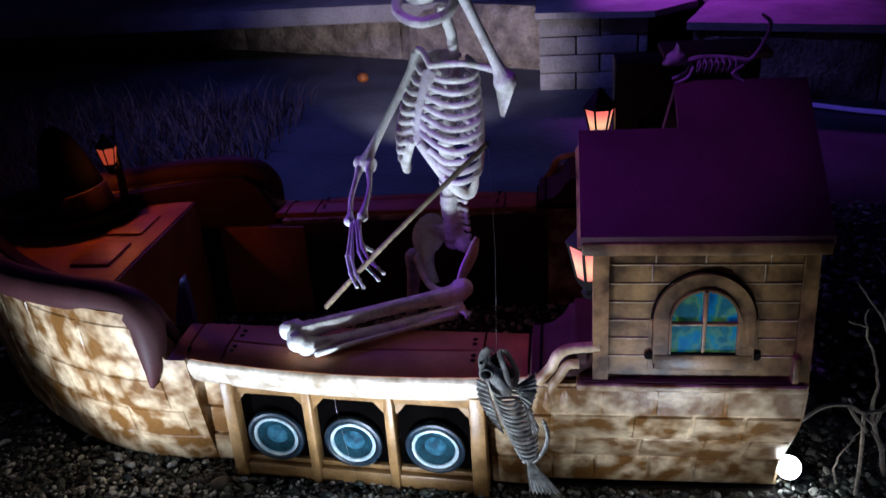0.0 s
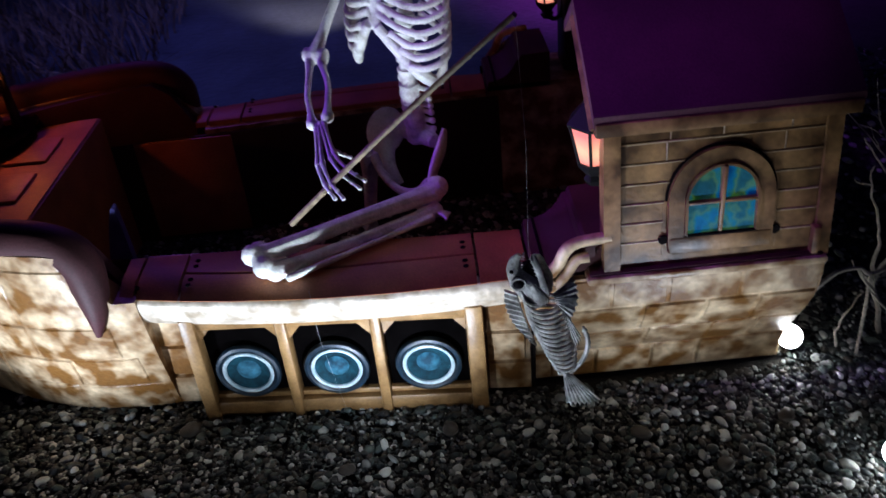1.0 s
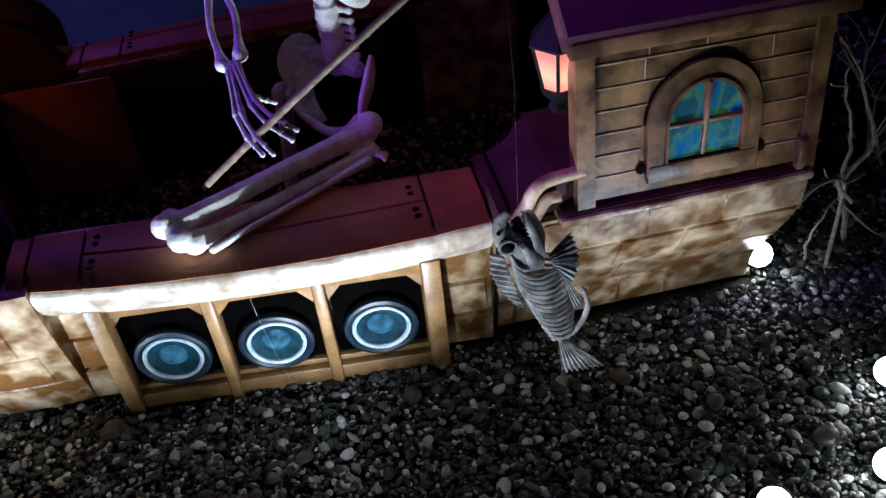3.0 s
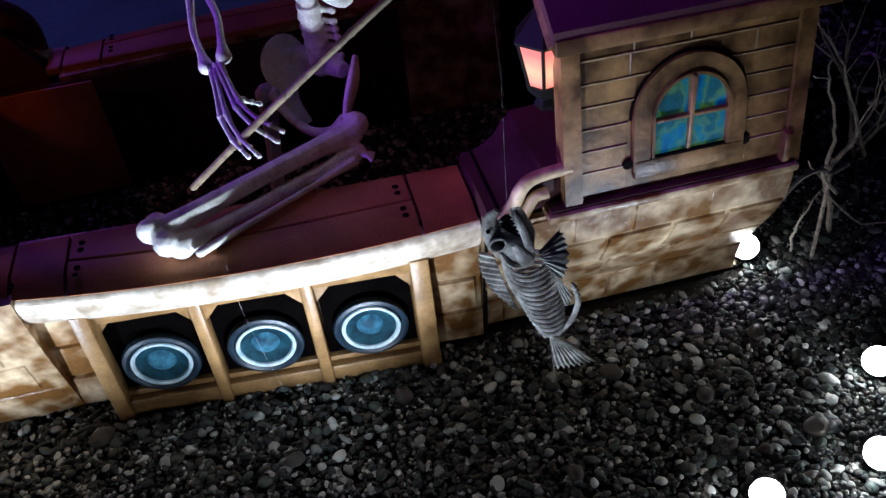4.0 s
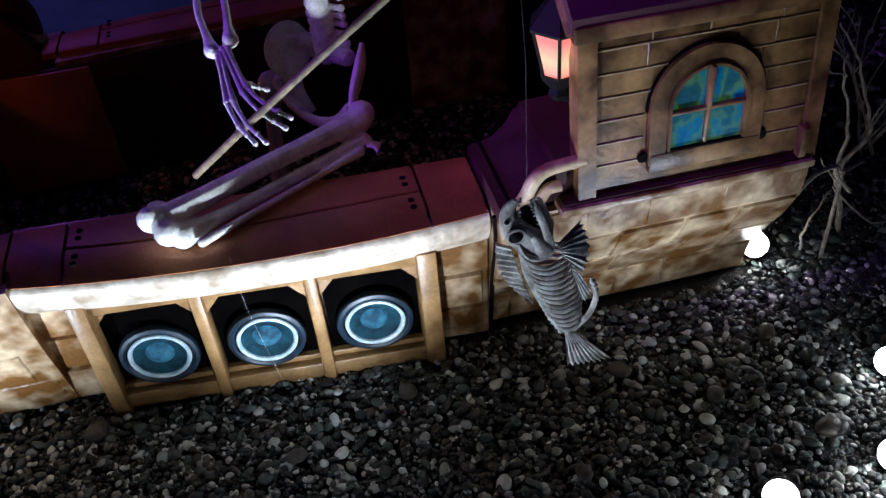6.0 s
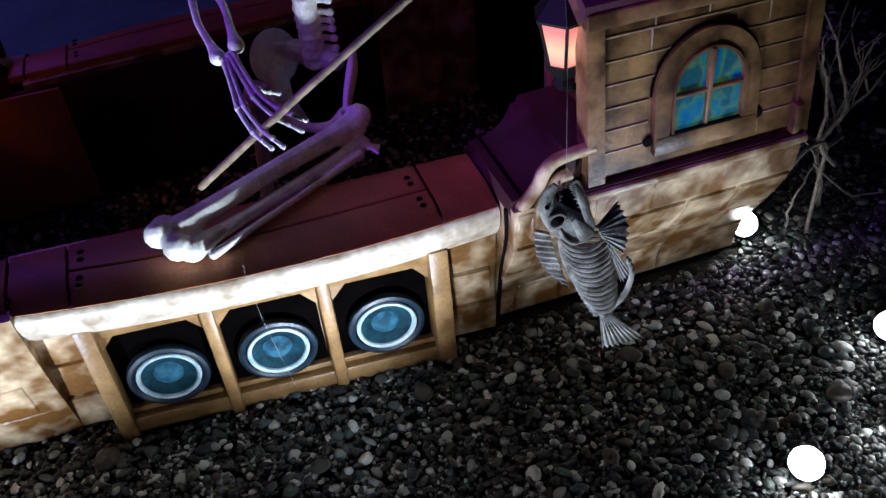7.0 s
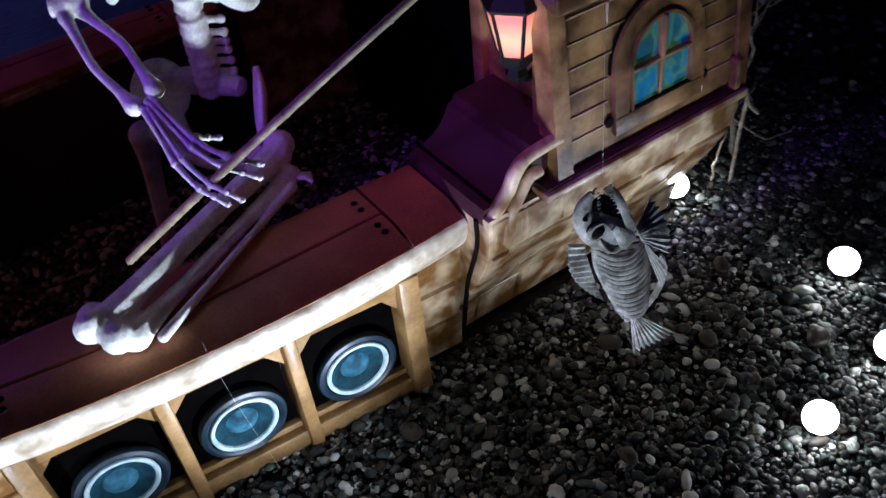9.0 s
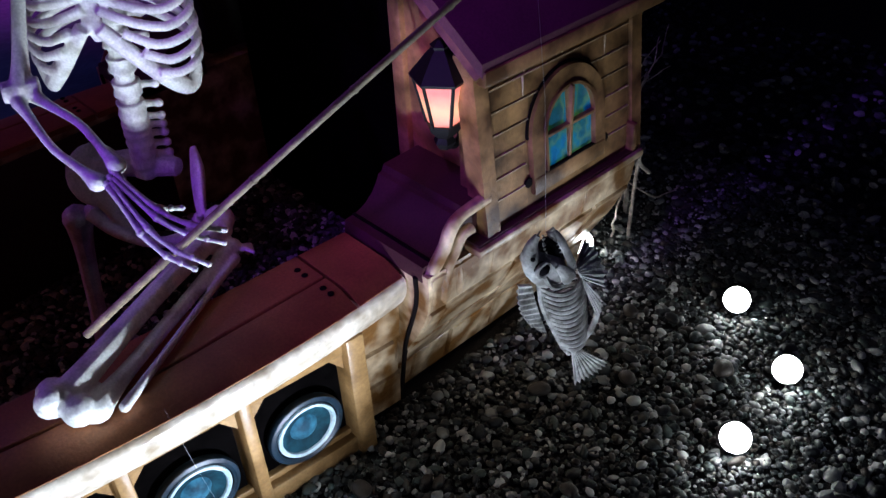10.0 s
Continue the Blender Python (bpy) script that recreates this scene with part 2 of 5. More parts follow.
def lathe(bm, prof, n=32, m=Matrix(), mi=None, ends=(True, True)):
    """Turned about local z; prof holds (radius, z)."""
    rings = [[bm.verts.new(m @ Vector((r * math.cos(2 * math.pi * j / n), r * math.sin(2 * math.pi * j / n), z))) for j in range(n)] for r, z in prof]
    for k, (r0, r1) in enumerate(zip(rings, rings[1:])):
        for j in range(n):
            bm.faces.new((r0[j], r0[(j + 1) % n], r1[(j + 1) % n], r1[j])).material_index = mi[k] if mi else 0
    for keep, r in zip(ends, (rings[0][::-1], rings[-1])):
        if keep:
            bm.faces.new(r).material_index = 0
    return bm


def grid_solid(bm, fn_out, fn_in, nu, nv, mi=0):
    """A thick sheet between two surfaces, each fn(u, v)."""
    A = [[bm.verts.new(fn_out(u / nu, v / nv)) for v in range(nv + 1)] for u in range(nu + 1)]
    B = [[bm.verts.new(fn_in(u / nu, v / nv)) for v in range(nv + 1)] for u in range(nu + 1)]
    fs = []
    for u in range(nu):
        for v in range(nv):
            fs.append((A[u][v], A[u + 1][v], A[u + 1][v + 1], A[u][v + 1]))
            fs.append((B[u][v], B[u][v + 1], B[u + 1][v + 1], B[u + 1][v]))
    for u in range(nu):
        fs.append((A[u][0], B[u][0], B[u + 1][0], A[u + 1][0]))
        fs.append((A[u][nv], A[u + 1][nv], B[u + 1][nv], B[u][nv]))
    for v in range(nv):
        fs.append((A[0][v], A[0][v + 1], B[0][v + 1], B[0][v]))
        fs.append((A[nu][v], B[nu][v], B[nu][v + 1], A[nu][v + 1]))
    for f in fs:
        bm.faces.new(f).material_index = mi
    return bm


# ---- ground ----
MID = 0.53
bm = bmesh.new()
bmesh.ops.create_grid(bm, x_segments=2, y_segments=2, size=60)
ground = part("ground", bm, SOIL, smooth=False)
tagged(ground, "dark gritty soil under the river gravel", "ground", kind="structure")
ground.location.z = -0.012
bm = bmesh.new()
box(bm, (-7, 1.55, -0.02), (6.0, 5.6, 0.004))
path_sheet = part("pavement", bm, LINER, smooth=False)
tagged(path_sheet, "smooth dark path lit blue behind the ship", "path", kind="structure")


def pebbles(name, label, x0, x1, y0, y1, count, rmin, rmax, seed, sub, keep):
    rng = np.random.default_rng(seed)
    tmp = bmesh.new()
    bmesh.ops.create_icosphere(tmp, subdivisions=sub, radius=1)
    base = np.array([v.co[:] for v in tmp.verts])
    faces = np.array([[v.index for v in f.verts] for f in tmp.faces])
    tmp.free()
    P = np.c_[rng.uniform(x0, x1, count), rng.uniform(y0, y1, count)]
    P = P[keep(P[:, 0], P[:, 1])]
    n = len(P)
    r = rmin + (rmax - rmin) * rng.beta(1.3, 4.0, n)
    S = r[:, None] * np.c_[rng.uniform(0.9, 1.5, n), rng.uniform(0.7, 1.1, n), rng.uniform(0.45, 0.75, n)]
    V = base[None] * (1 + 0.16 * np.sin(base[None, :, [1, 2, 0]] * 2.3 + rng.uniform(0, 6, (n, 1, 3)))) * S[:, None]
    a, tip = rng.uniform(0, 6.28, n), rng.normal(0, 0.35, n)
    ct, st = np.cos(tip)[:, None], np.sin(tip)[:, None]
    y, z = V[:, :, 1] * ct - V[:, :, 2] * st, V[:, :, 1] * st + V[:, :, 2] * ct
    ca, sa = np.cos(a)[:, None], np.sin(a)[:, None]
    V = np.stack([V[:, :, 0] * ca - y * sa + P[:, :1], V[:, :, 0] * sa + y * ca + P[:, 1:], z + (S[:, 2] * 0.25 + rng.uniform(-0.004, 0.006, n))[:, None]], axis=2)
    F = (faces[None] + (np.arange(n) * len(base))[:, None, None]).reshape(-1, 3)
    me = bpy.data.meshes.new(name)
    me.vertices.add(n * len(base))
    me.vertices.foreach_set("co", V.reshape(-1))
    me.loops.add(len(F) * 3)
    me.loops.foreach_set("vertex_index", F.reshape(-1))
    me.polygons.add(len(F))
    me.polygons.foreach_set("loop_start", np.arange(len(F)) * 3)
    me.polygons.foreach_set("loop_total", np.full(len(F), 3))
    me.update(calc_edges=True)
    me.polygons.foreach_set("use_smooth", [sub > 1] * len(F))
    me.materials.append(PEBBLE)
    return tagged(new(name, me), label, "gravel", kind="stuff")


def bow_y(x, z):
    """Outer face of the near side of the hull."""
    k = min(max(z / 0.46, 0.0), 1.0)
    top = 0.03 + 0.70 * max(0.0, -0.75 - x) ** 1.8
    low = 0.10 + 0.75 * max(0.0, -0.79 - x) ** 1.8
    return low + (top - low) * math.sin(k * math.pi / 2)


near_ship = lambda x, y: ((y < 0.03 + 0.10 * (x < -0.62)) | (x > 0.66) | (x < -0.80 - 1.0 * np.maximum(y, 0) ** 0.6)) & (y > -0.62 - 0.25 * (x > 0.1))
pebbles("gravel", "grey and tan rounded river gravel round the ship", -1.5, 1.25, -0.80, 0.32, 12500, 0.005, 0.0160, 3, 2, near_ship)
pebbles("gravel", "small grey gravel between larger pebbles round the ship", -1.5, 1.25, -0.80, 0.32, 36000, 0.0032, 0.0085, 7, 1, near_ship)
pebbles("gravel", "grey river gravel further out", -2.4, 2.2, -1.6, 1.3, 15000, 0.006, 0.022, 6, 1,
        lambda x, y: ((x > 1.2) | (x < -1.5) | (y < -0.6) | ((x > 0.7) & (y > 0.3))))
pebbles("gravel", "dark gravel filling the well of the ship", -1.1, 0.4, 0.16, 0.92, 9000, 0.0045, 0.016, 4, 1, lambda x, y: x > -9)
pebbles("gravel", "dark gravel strip behind the ship", -2.6, 1.8, 1.1, 1.75, 6500, 0.006, 0.02, 5, 1, lambda x, y: y > -9)

for x, y, r, seed in ((-0.648, 0.0, 0.020, 1), (-0.085, -0.075, 0.016, 2), (0.30, -0.14, 0.017, 3), (0.585, -0.36, 0.020, 4), (0.60, -0.13, 0.016, 5), (0.16, -0.33, 0.014, 6), (-0.30, -0.16, 0.014, 8), (0.44, -0.24, 0.015, 9)):
    bm = bmesh.new()
    bmesh.ops.create_icosphere(bm, subdivisions=3, radius=r)
    for v in bm.verts:
        v.co *= 1 + 0.22 * noise.noise(v.co * 40 + Vector((seed * 7, 0, 0)))
        v.co.z *= 0.6
        v.co.x *= 1.25
    big = part("pebble", bm, PEBBLE)
    big.matrix_basis = pose(x, y, 0.012, 0, 0, seed * 47)
    tagged(big, "large smooth grey pebble lying on the gravel", "pebble", "large pebbles")

# ---- the ship ----
ship = thing("toy_ship", "large moulded plastic ship with tan hull and red-brown deck", "play ship")
rnd = random.Random(7)


def mirror(ob_name, bm, material, parent, label=""):
    """The same piece on the far side of the ship."""
    for v in bm.verts:
        v.co.y = 2 * MID - v.co.y
    return part(ob_name, bm, material, parent, label)


def far_and_near(name, build, material, near_label="", far_label=""):
    for k in (0, 1):
        bm = bmesh.new()
        build(bm)
        ob = part(name, bm, material, ship, near_label) if k == 0 else mirror(name, bm, material, ship, far_label)
        if k == 0:
            first = ob
    return first


# bow sides: thick curved shells
def bow_x(u):
    return -0.69 - 0.84 * u ** 0.9


def bow_top(x):
    """The bulwark rises behind the end of the rail."""
    return 0.335 + 0.125 * min(max((-0.752 - x) / 0.06, 0.0), 1.0)


def bow_shell(bm):
    def outer(u, v):
        x, z = bow_x(u), bow_top(bow_x(u)) * v
        return (x, min(bow_y(x, z), MID), z)

    def inner(u, v):
        x, z = bow_x(u), bow_top(bow_x(u)) * v
        return (x + 0.03 * u, min(bow_y(x, 0.46) + 0.070, MID + 0.001), z)
    grid_solid(bm, outer, inner, 26, 8)


bow_side = far_and_near("bow_side", bow_shell, HULL, "mottled tan plastic bow side with lamp spots in its colour", "shaded bow side")


def bow_liner(bm):
    grid_solid(bm, lambda u, v: (bow_x(u) + 0.004, min(max(bow_y(bow_x(u), 0.46) + 0.040, bow_y(bow_x(u), 0.0) + 0.02), MID), bow_top(bow_x(u)) * (0.05 + 0.95 * v)), lambda u, v: (bow_x(u) + 0.004 + 0.03 * u, min(bow_y(bow_x(u), 0.0) + 0.050, MID + 0.002), bow_top(bow_x(u)) * (0.05 + 0.95 * v)), 20, 2)


far_and_near("bow_liner", bow_liner, CAP, "dark red inside of the bow")


def hull_face(x, z):
    """Outer face of the middle and stern of the hull."""
    if x < 0.105:
        return 0.055 - 0.03 * z / 0.345
    k = min(max((z - 0.02) / 0.30, 0), 1)
    return 0.066 - 0.130 * (k * k * (3 - 2 * k)) ** 0.9


def wall_block(bm):
    grid_solid(bm, lambda u, v: (-0.70 + 0.80 * u, hull_face(-0.5, 0.335 * v), 0.335 * v), lambda u, v: (-0.70 + 0.80 * u, 0.155, 0.335 * v), 8, 4)


def stern_block(bm):
    grid_solid(bm, lambda u, v: (0.105 + 0.55 * u, hull_face(0.3, 0.355 * v), 0.355 * v), lambda u, v: (0.105 + 0.55 * u, 0.15, 0.355 * v), 8, 10)


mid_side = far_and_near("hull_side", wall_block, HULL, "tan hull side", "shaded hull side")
stern_side = far_and_near("stern_side", stern_block, HULL, "mottled stern side with lamp spots in its colour", "shaded stern side")


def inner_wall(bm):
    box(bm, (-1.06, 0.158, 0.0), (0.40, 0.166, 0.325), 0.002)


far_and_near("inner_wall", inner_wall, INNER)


# deck boards over a dark bed
def bed(bm):
    box(bm, (-0.725, 0.014, 0.320), (0.102, 0.142, 0.3335))


far_and_near("deck_bed", bed, GROOVE)
# dark red rail that caps the bow and curls down at its end
RAIL = [(-1.50, 0.53, 0.470), (-1.46, 0.40, 0.470), (-1.33, 0.275, 0.470), (-1.15, 0.175, 0.470), (-1.0, 0.118, 0.472), (-0.88, 0.092, 0.470), (-0.815, 0.078, 0.455),
        (-0.782, 0.066, 0.420), (-0.772, 0.052, 0.370), (-0.772, 0.040, 0.318), (-0.783, 0.034, 0.262)]


def rail(bm):
    p = smooth_path(RAIL, 5)
    tube(bm, p, taper([0.042, 0.042, 0.042, 0.042, 0.042, 0.042, 0.042, 0.042, 0.036, 0.024, 0.006], 5), 14)


far_and_near("cap_rail", rail, CAP, "dark red rounded rail that curls down")


def rail_groove(bm):
    p = smooth_path([(-0.69, 0.02, 0.348), (-0.702, 0.022, 0.30), (-0.70, 0.03, 0.26)], 4)
    tube(bm, p, 0.005, 6)


far_and_near("seam", rail_groove, GROOVE)

# raised platform in the bow
bm = bmesh.new()
grid_solid(bm, lambda u, v: (-0.965 - 0.44 * u, MID + (0.285 - 0.20 * u ** 1.8) * (2 * v - 1), 0.418), lambda u, v: (-0.965 - 0.44 * u, MID + (0.285 - 0.20 * u ** 1.8) * (2 * v - 1), 0.385), 8, 8)
part("bow_platform", bm, DECK, ship, "red plastic platform in the bow")
part("platform_front", box(bmesh.new(), (-0.985, 0.235, 0.0), (-0.960, 0.825, 0.414), 0.006), DECK, ship)
for y0, y1 in ((0.36, 0.50), (0.56, 0.70)):
    part("platform_panel", box(bmesh.new(), (-1.13, y0, 0.416), (-1.02, y1, 0.426), 0.004), DECK, ship)

# gun-port frame with three round discs
port_frame = part("port_frame", box(bmesh.new(), (-0.610, 0.0, 0.0), (-0.005, 0.05, 0.040), 0.005), TRIM, ship, "tan frame round three square ports")
part("top_bar", box(bmesh.new(), (-0.610, 0.004, 0.238), (-0.005, 0.05, 0.280), 0.006), TRIM, port_frame)
part("inner_sill", box(bmesh.new(), (-0.600, 0.016, 0.038), (-0.015, 0.05, 0.052), 0.003), TRIM, port_frame)
for x, w in ((-0.606, 0.016), (-0.412, 0.0115), (-0.217, 0.0115), (-0.015, 0.018)):
    part("post", box(bmesh.new(), (x - w, -0.010, -0.012), (x + w, 0.048, 0.276), 0.006), TRIM, port_frame)
PORTS = (-0.507, -0.315, -0.118)
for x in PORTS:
    # a flat plate carries the port's inner shade as black
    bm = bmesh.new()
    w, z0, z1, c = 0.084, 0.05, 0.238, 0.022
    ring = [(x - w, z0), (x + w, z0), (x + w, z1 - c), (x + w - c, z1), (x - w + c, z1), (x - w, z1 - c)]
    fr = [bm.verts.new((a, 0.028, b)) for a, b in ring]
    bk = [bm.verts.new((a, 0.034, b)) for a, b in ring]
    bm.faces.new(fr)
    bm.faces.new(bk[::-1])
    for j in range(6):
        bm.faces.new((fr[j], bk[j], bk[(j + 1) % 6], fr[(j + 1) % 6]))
    part("port_opening", bm, RECESS_SHADE, ship, "black plate painted as the shade inside a port", smooth=False)
    for sx in (-1, 1):
        bm = bmesh.new()
        v = [bm.verts.new(p) for y in (0.008, 0.046) for p in ((x + sx * 0.086, y, 0.242), (x + sx * 0.086, y, 0.206), (x + sx * 0.056, y, 0.242))]
        bm.faces.new(v[:3])
        bm.faces.new(v[3:])
        for a in range(3):
            bm.faces.new((v[a], v[(a + 1) % 3], v[3 + (a + 1) % 3], v[3 + a]))
        part("gusset", bm, TRIM, port_frame, smooth=False)
    m = pose(x, 0.012, 0.118, 91, 0, 0)
    disc = part("port_disc", lathe(bmesh.new(), [(0.060, -0.012), (0.069, -0.008), (0.071, 0.0), (0.069, 0.006), (0.063, 0.008), (0.058, 0.005)], 40, m, ends=(True, False)), DISC_DARK, ship, "round dark blue disc with a pale ring")
    part("pale_ring", lathe(bmesh.new(), [(0.0555, 0.004), (0.0545, 0.0072), (0.0515, 0.0080), (0.0480, 0.006), (0.0470, 0.002)], 40, m, ends=(False, False)), DISC_RING, disc, "pale ring")
    part("cone", lathe(bmesh.new(), [(0.0465, 0.003), (0.036, -0.002), (0.026, -0.006), (0.012, -0.007)], 36, m, ends=(False, True)), DISC_BLUE, disc, "teal cone")
    part("hub", lathe(bmesh.new(), [(0.026, -0.0060), (0.023, -0.002), (0.017, 0.002), (0.010, 0.0045), (0.003, 0.0055), (0.0006, 0.0056)], 28, m), DISC_HUB, disc, "blue hub")

# the middle of the hull widens towards the stern
def widen(x):
    return 0.020 - 0.083 * (x + 0.30)


for ob in ship.children_recursive:
    if ob.type == "MESH" and not ob.name.startswith(("bow", "cap_rail", "platform", "stern_side")):
        for v in ob.data.vertices:
            v.co.y += widen(v.co.x) if v.co.y < MID else -widen(v.co.x)



# deck boards roll over a bowed edge onto the rim
def edge_y(x):
    return -0.017 + 0.20 * (x + 0.12) ** 2


def middle_y(x):
    return 0.069 + 0.28 * max(0.0, -0.25 - x) ** 2


def inner_y(x):
    return 0.152 - 0.045 * x


def lofted(bm, xs, section):
    """A closed solid through upright sections; section(x) lists (y, z)."""
    rows = [[bm.verts.new((x, y, z)) for y, z in section(x)] for x in xs]
    n = len(rows[0])
    for a, b in zip(rows, rows[1:]):
        for j in range(n):
            bm.faces.new((a[j], a[(j + 1) % n], b[(j + 1) % n], b[j]))
    bm.faces.new(rows[0][::-1])
    bm.faces.new(rows[-1])
    return bm


def outer_board(x):
    e, b = edge_y(x), middle_y(x) - 0.002
    return [(e + 0.030, 0.330), (e + 0.0005, 0.331), (e, 0.3332), (e + 0.005, 0.3352), (e + 0.014, 0.3392), (e + 0.042, 0.3492), (b - 0.002, 0.350), (b, 0.348), (b, 0.334)]


def inner_board(x):
    a, b = middle_y(x) + 0.002, inner_y(x)
    return [(a, 0.334), (a, 0.348), (a + 0.002, 0.350), (b - 0.005, 0.350), (b - 0.001, 0.347), (b, 0.334)]


def whole_board(x):
    return outer_board(x)[:6] + inner_board(x)[3:]


def rim_section(x):
    e = edge_y(x)
    return [(e + 0.040, 0.258), (e + 0.017, 0.262), (e + 0.006, 0.276), (e - 0.003, 0.294), (e - 0.007, 0.310), (e - 0.007, 0.322), (e - 0.003, 0.330), (e + 0.004, 0.3335), (e + 0.040, 0.3335)]


far_and_near("rim", lambda bm: lofted(bm, np.linspace(-0.692, 0.100, 26), rim_section), RIM, "rounded rim under the deck edge, lamp light in its pale colour")
for x0, x1, shape in ((-0.728, -0.697, whole_board), (-0.691, -0.603, whole_board), (-0.597, -0.003, outer_board), (-0.597, -0.003, inner_board), (0.003, 0.098, whole_board)):
    far_and_near("deck_board", lambda bm: lofted(bm, np.linspace(x0, x1, max(3, int((x1 - x0) / 0.03))), shape), DECK)
for x, dx in ((-0.580, 0.004), (-0.022, -0.002)):
    for off in (-0.042, -0.022, 0.026, 0.046):
        far_and_near("bolt", lambda bm: lathe(bm, [(0.0058, 0.3495), (0.0058, 0.3512), (0.0035, 0.3520)], 8, Matrix.Translation((x + dx * off * 10, middle_y(x) + off, 0))), GROOVE)

# added panel, redder than the wall, for the orange glow inside the bow
part("bow_panel", box(bmesh.new(), (-0.90, 0.822, 0.02), (-0.625, 0.832, 0.325), 0.004), DECK, ship, "added red-brown panel for the orange glow on the bow's inner wall")

# stern: ledge, moulded steps, cabin
part("ledge", box(bmesh.new(), (0.200, -0.088, 0.352), (0.648, 0.02, 0.368), 0.005), HULL, ship, "tan ledge under the cabin")
part("ledge_top", box(bmesh.new(), (0.206, -0.080, 0.366), (0.640, -0.02, 0.373), 0.002), CAP, ship)
STEP = [(0.104, 0.352), (0.108, 0.368), (0.130, 0.370), (0.152, 0.378), (0.172, 0.394), (0.184, 0.412), (0.190, 0.424), (0.198, 0.427), (0.203, 0.438), (0.284, 0.441)]


def steps(bm):
    prof = STEP + [(0.284, 0.34), (0.104, 0.34)]
    fr = [bm.verts.new((a, -0.050, b)) for a, b in prof]
    bk = [bm.verts.new((a, 0.150, b)) for a, b in prof]
    bm.faces.new(fr)
    bm.faces.new(bk[::-1])
    for j in range(len(prof)):
        k = (j + 1) % len(prof)
        bm.faces.new((fr[j], bk[j], bk[k], fr[k]))


far_and_near("step_block", steps, CAP, "red-brown moulded steps up to the cabin")
far_and_near("groove", lambda bm: box(bm, (0.124, -0.051, 0.362), (0.130, 0.151, 0.3722)), GROOVE)


def scroll(bm):
    p = smooth_path([(0.118, -0.045, 0.315), (0.122, -0.052, 0.350), (0.136, -0.056, 0.372), (0.150, -0.058, 0.392), (0.162, -0.060, 0.420), (0.186, -0.060, 0.436), (0.246, -0.060, 0.442)], 5)
    tube(bm, p, taper([0.010, 0.012, 0.012, 0.012, 0.012, 0.011, 0.011], 5), 10)
    p = smooth_path([(0.150, -0.056, 0.300), (0.150, -0.060, 0.345), (0.166, -0.062, 0.372), (0.182, -0.064, 0.400), (0.205, -0.064, 0.404)], 5)
    tube(bm, p, 0.010, 10)


far_and_near("scroll", scroll, HULL, "tan scroll moulding")


def wall_y(z):
    return -0.066 + (z - 0.385) * 0.10


cabin = part("cabin_wall", grid_solid(bmesh.new(), lambda u, v: (0.245 + 0.395 * u, wall_y(0.37 + 0.31 * v), 0.37 + 0.31 * v), lambda u, v: (0.245 + 0.395 * u, 0.0, 0.37 + 0.31 * v), 2, 4), CABIN, ship, "brown planked cabin wall")
for x0, x1 in ((0.232, 0.262), (0.622, 0.650)):
    bm = bmesh.new()
    grid_solid(bm, lambda u, v: (x0 + (x1 - x0) * u, wall_y(0.368 + 0.31 * v) - 0.009, 0.368 + 0.31 * v), lambda u, v: (x0 + (x1 - x0) * u, wall_y(0.368 + 0.31 * v) + 0.03, 0.368 + 0.31 * v), 1, 3)
    bmesh.ops.bevel(bm, geom=[e for e in bm.edges if len(e.link_faces) == 2 and e.calc_face_angle(0) > 1], offset=0.003, segments=2, affect="EDGES")
    part("corner_post", bm, CABIN, cabin)
part("corner_foot", box(bmesh.new(), (0.615, -0.082, 0.372), (0.630, -0.06, 0.43), 0.004), CABIN, cabin)
part("eave_board", box(bmesh.new(), (0.225, -0.072, 0.655), (0.655, -0.03, 0.676), 0.004), CABIN, cabin)

# side wall of the cabin below the gable
bm = bmesh.new()
prof = [(-0.055, 0.345), (0.178, 0.345), (0.178, 0.745), (0.10, 0.80), (-0.04, 0.705), (-0.04, 0.67)]
a = [bm.verts.new((0.284, y, z)) for y, z in prof]
b = [bm.verts.new((0.300, y, z)) for y, z in prof]
bm.faces.new(a)
bm.faces.new(b[::-1])
for j in range(6):
    bm.faces.new((a[j], b[j], b[(j + 1) % 6], a[(j + 1) % 6]))
part("side_wall", bm, CABIN, ship, "plain brown cabin side", smooth=False)
part("door_post", box(bmesh.new(), (0.272, 0.160, 0.345), (0.306, 0.190, 0.75), 0.004), CABIN, ship)
part("stern_wall", box(bmesh.new(), (0.630, -0.03, 0.36), (0.646, 1.09, 0.69), 0.004), CABIN, ship)
# added black sheet paints the darkness inside the cabin opening
part("cabin_bulkhead", box(bmesh.new(), (0.400, 0.15, 0.0), (0.415, 0.91, 0.62), 0.004), RECESS_SHADE, ship)
# black in place of brown paints the far wing's shadow
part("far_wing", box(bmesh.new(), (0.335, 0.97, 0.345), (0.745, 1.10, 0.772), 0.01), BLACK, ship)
part("far_wing_roof", box(bmesh.new(), (0.470, 0.95, 0.772), (0.770, 1.13, 0.796), 0.006), ROOF, ship)


def roof_slab(bm, x0, x1, y1):
    s = (0.898 - 0.686) / (0.20 + 0.094)
    z1 = 0.686 + s * (y1 + 0.094)
    grid_solid(bm, lambda u, v: (x0 + (x1 - x0) * u, -0.094 + (y1 + 0.094) * v, 0.686 + (z1 - 0.686) * v + 0.012), lambda u, v: (x0 + (x1 - x0) * u, -0.094 + (y1 + 0.094) * v, 0.686 + (z1 - 0.686) * v - 0.010), 4, 4)
    bmesh.ops.bevel(bm, geom=[e for e in bm.edges if len(e.link_faces) == 2 and e.calc_face_angle(0) > 1], offset=0.004, segments=2, affect="EDGES")


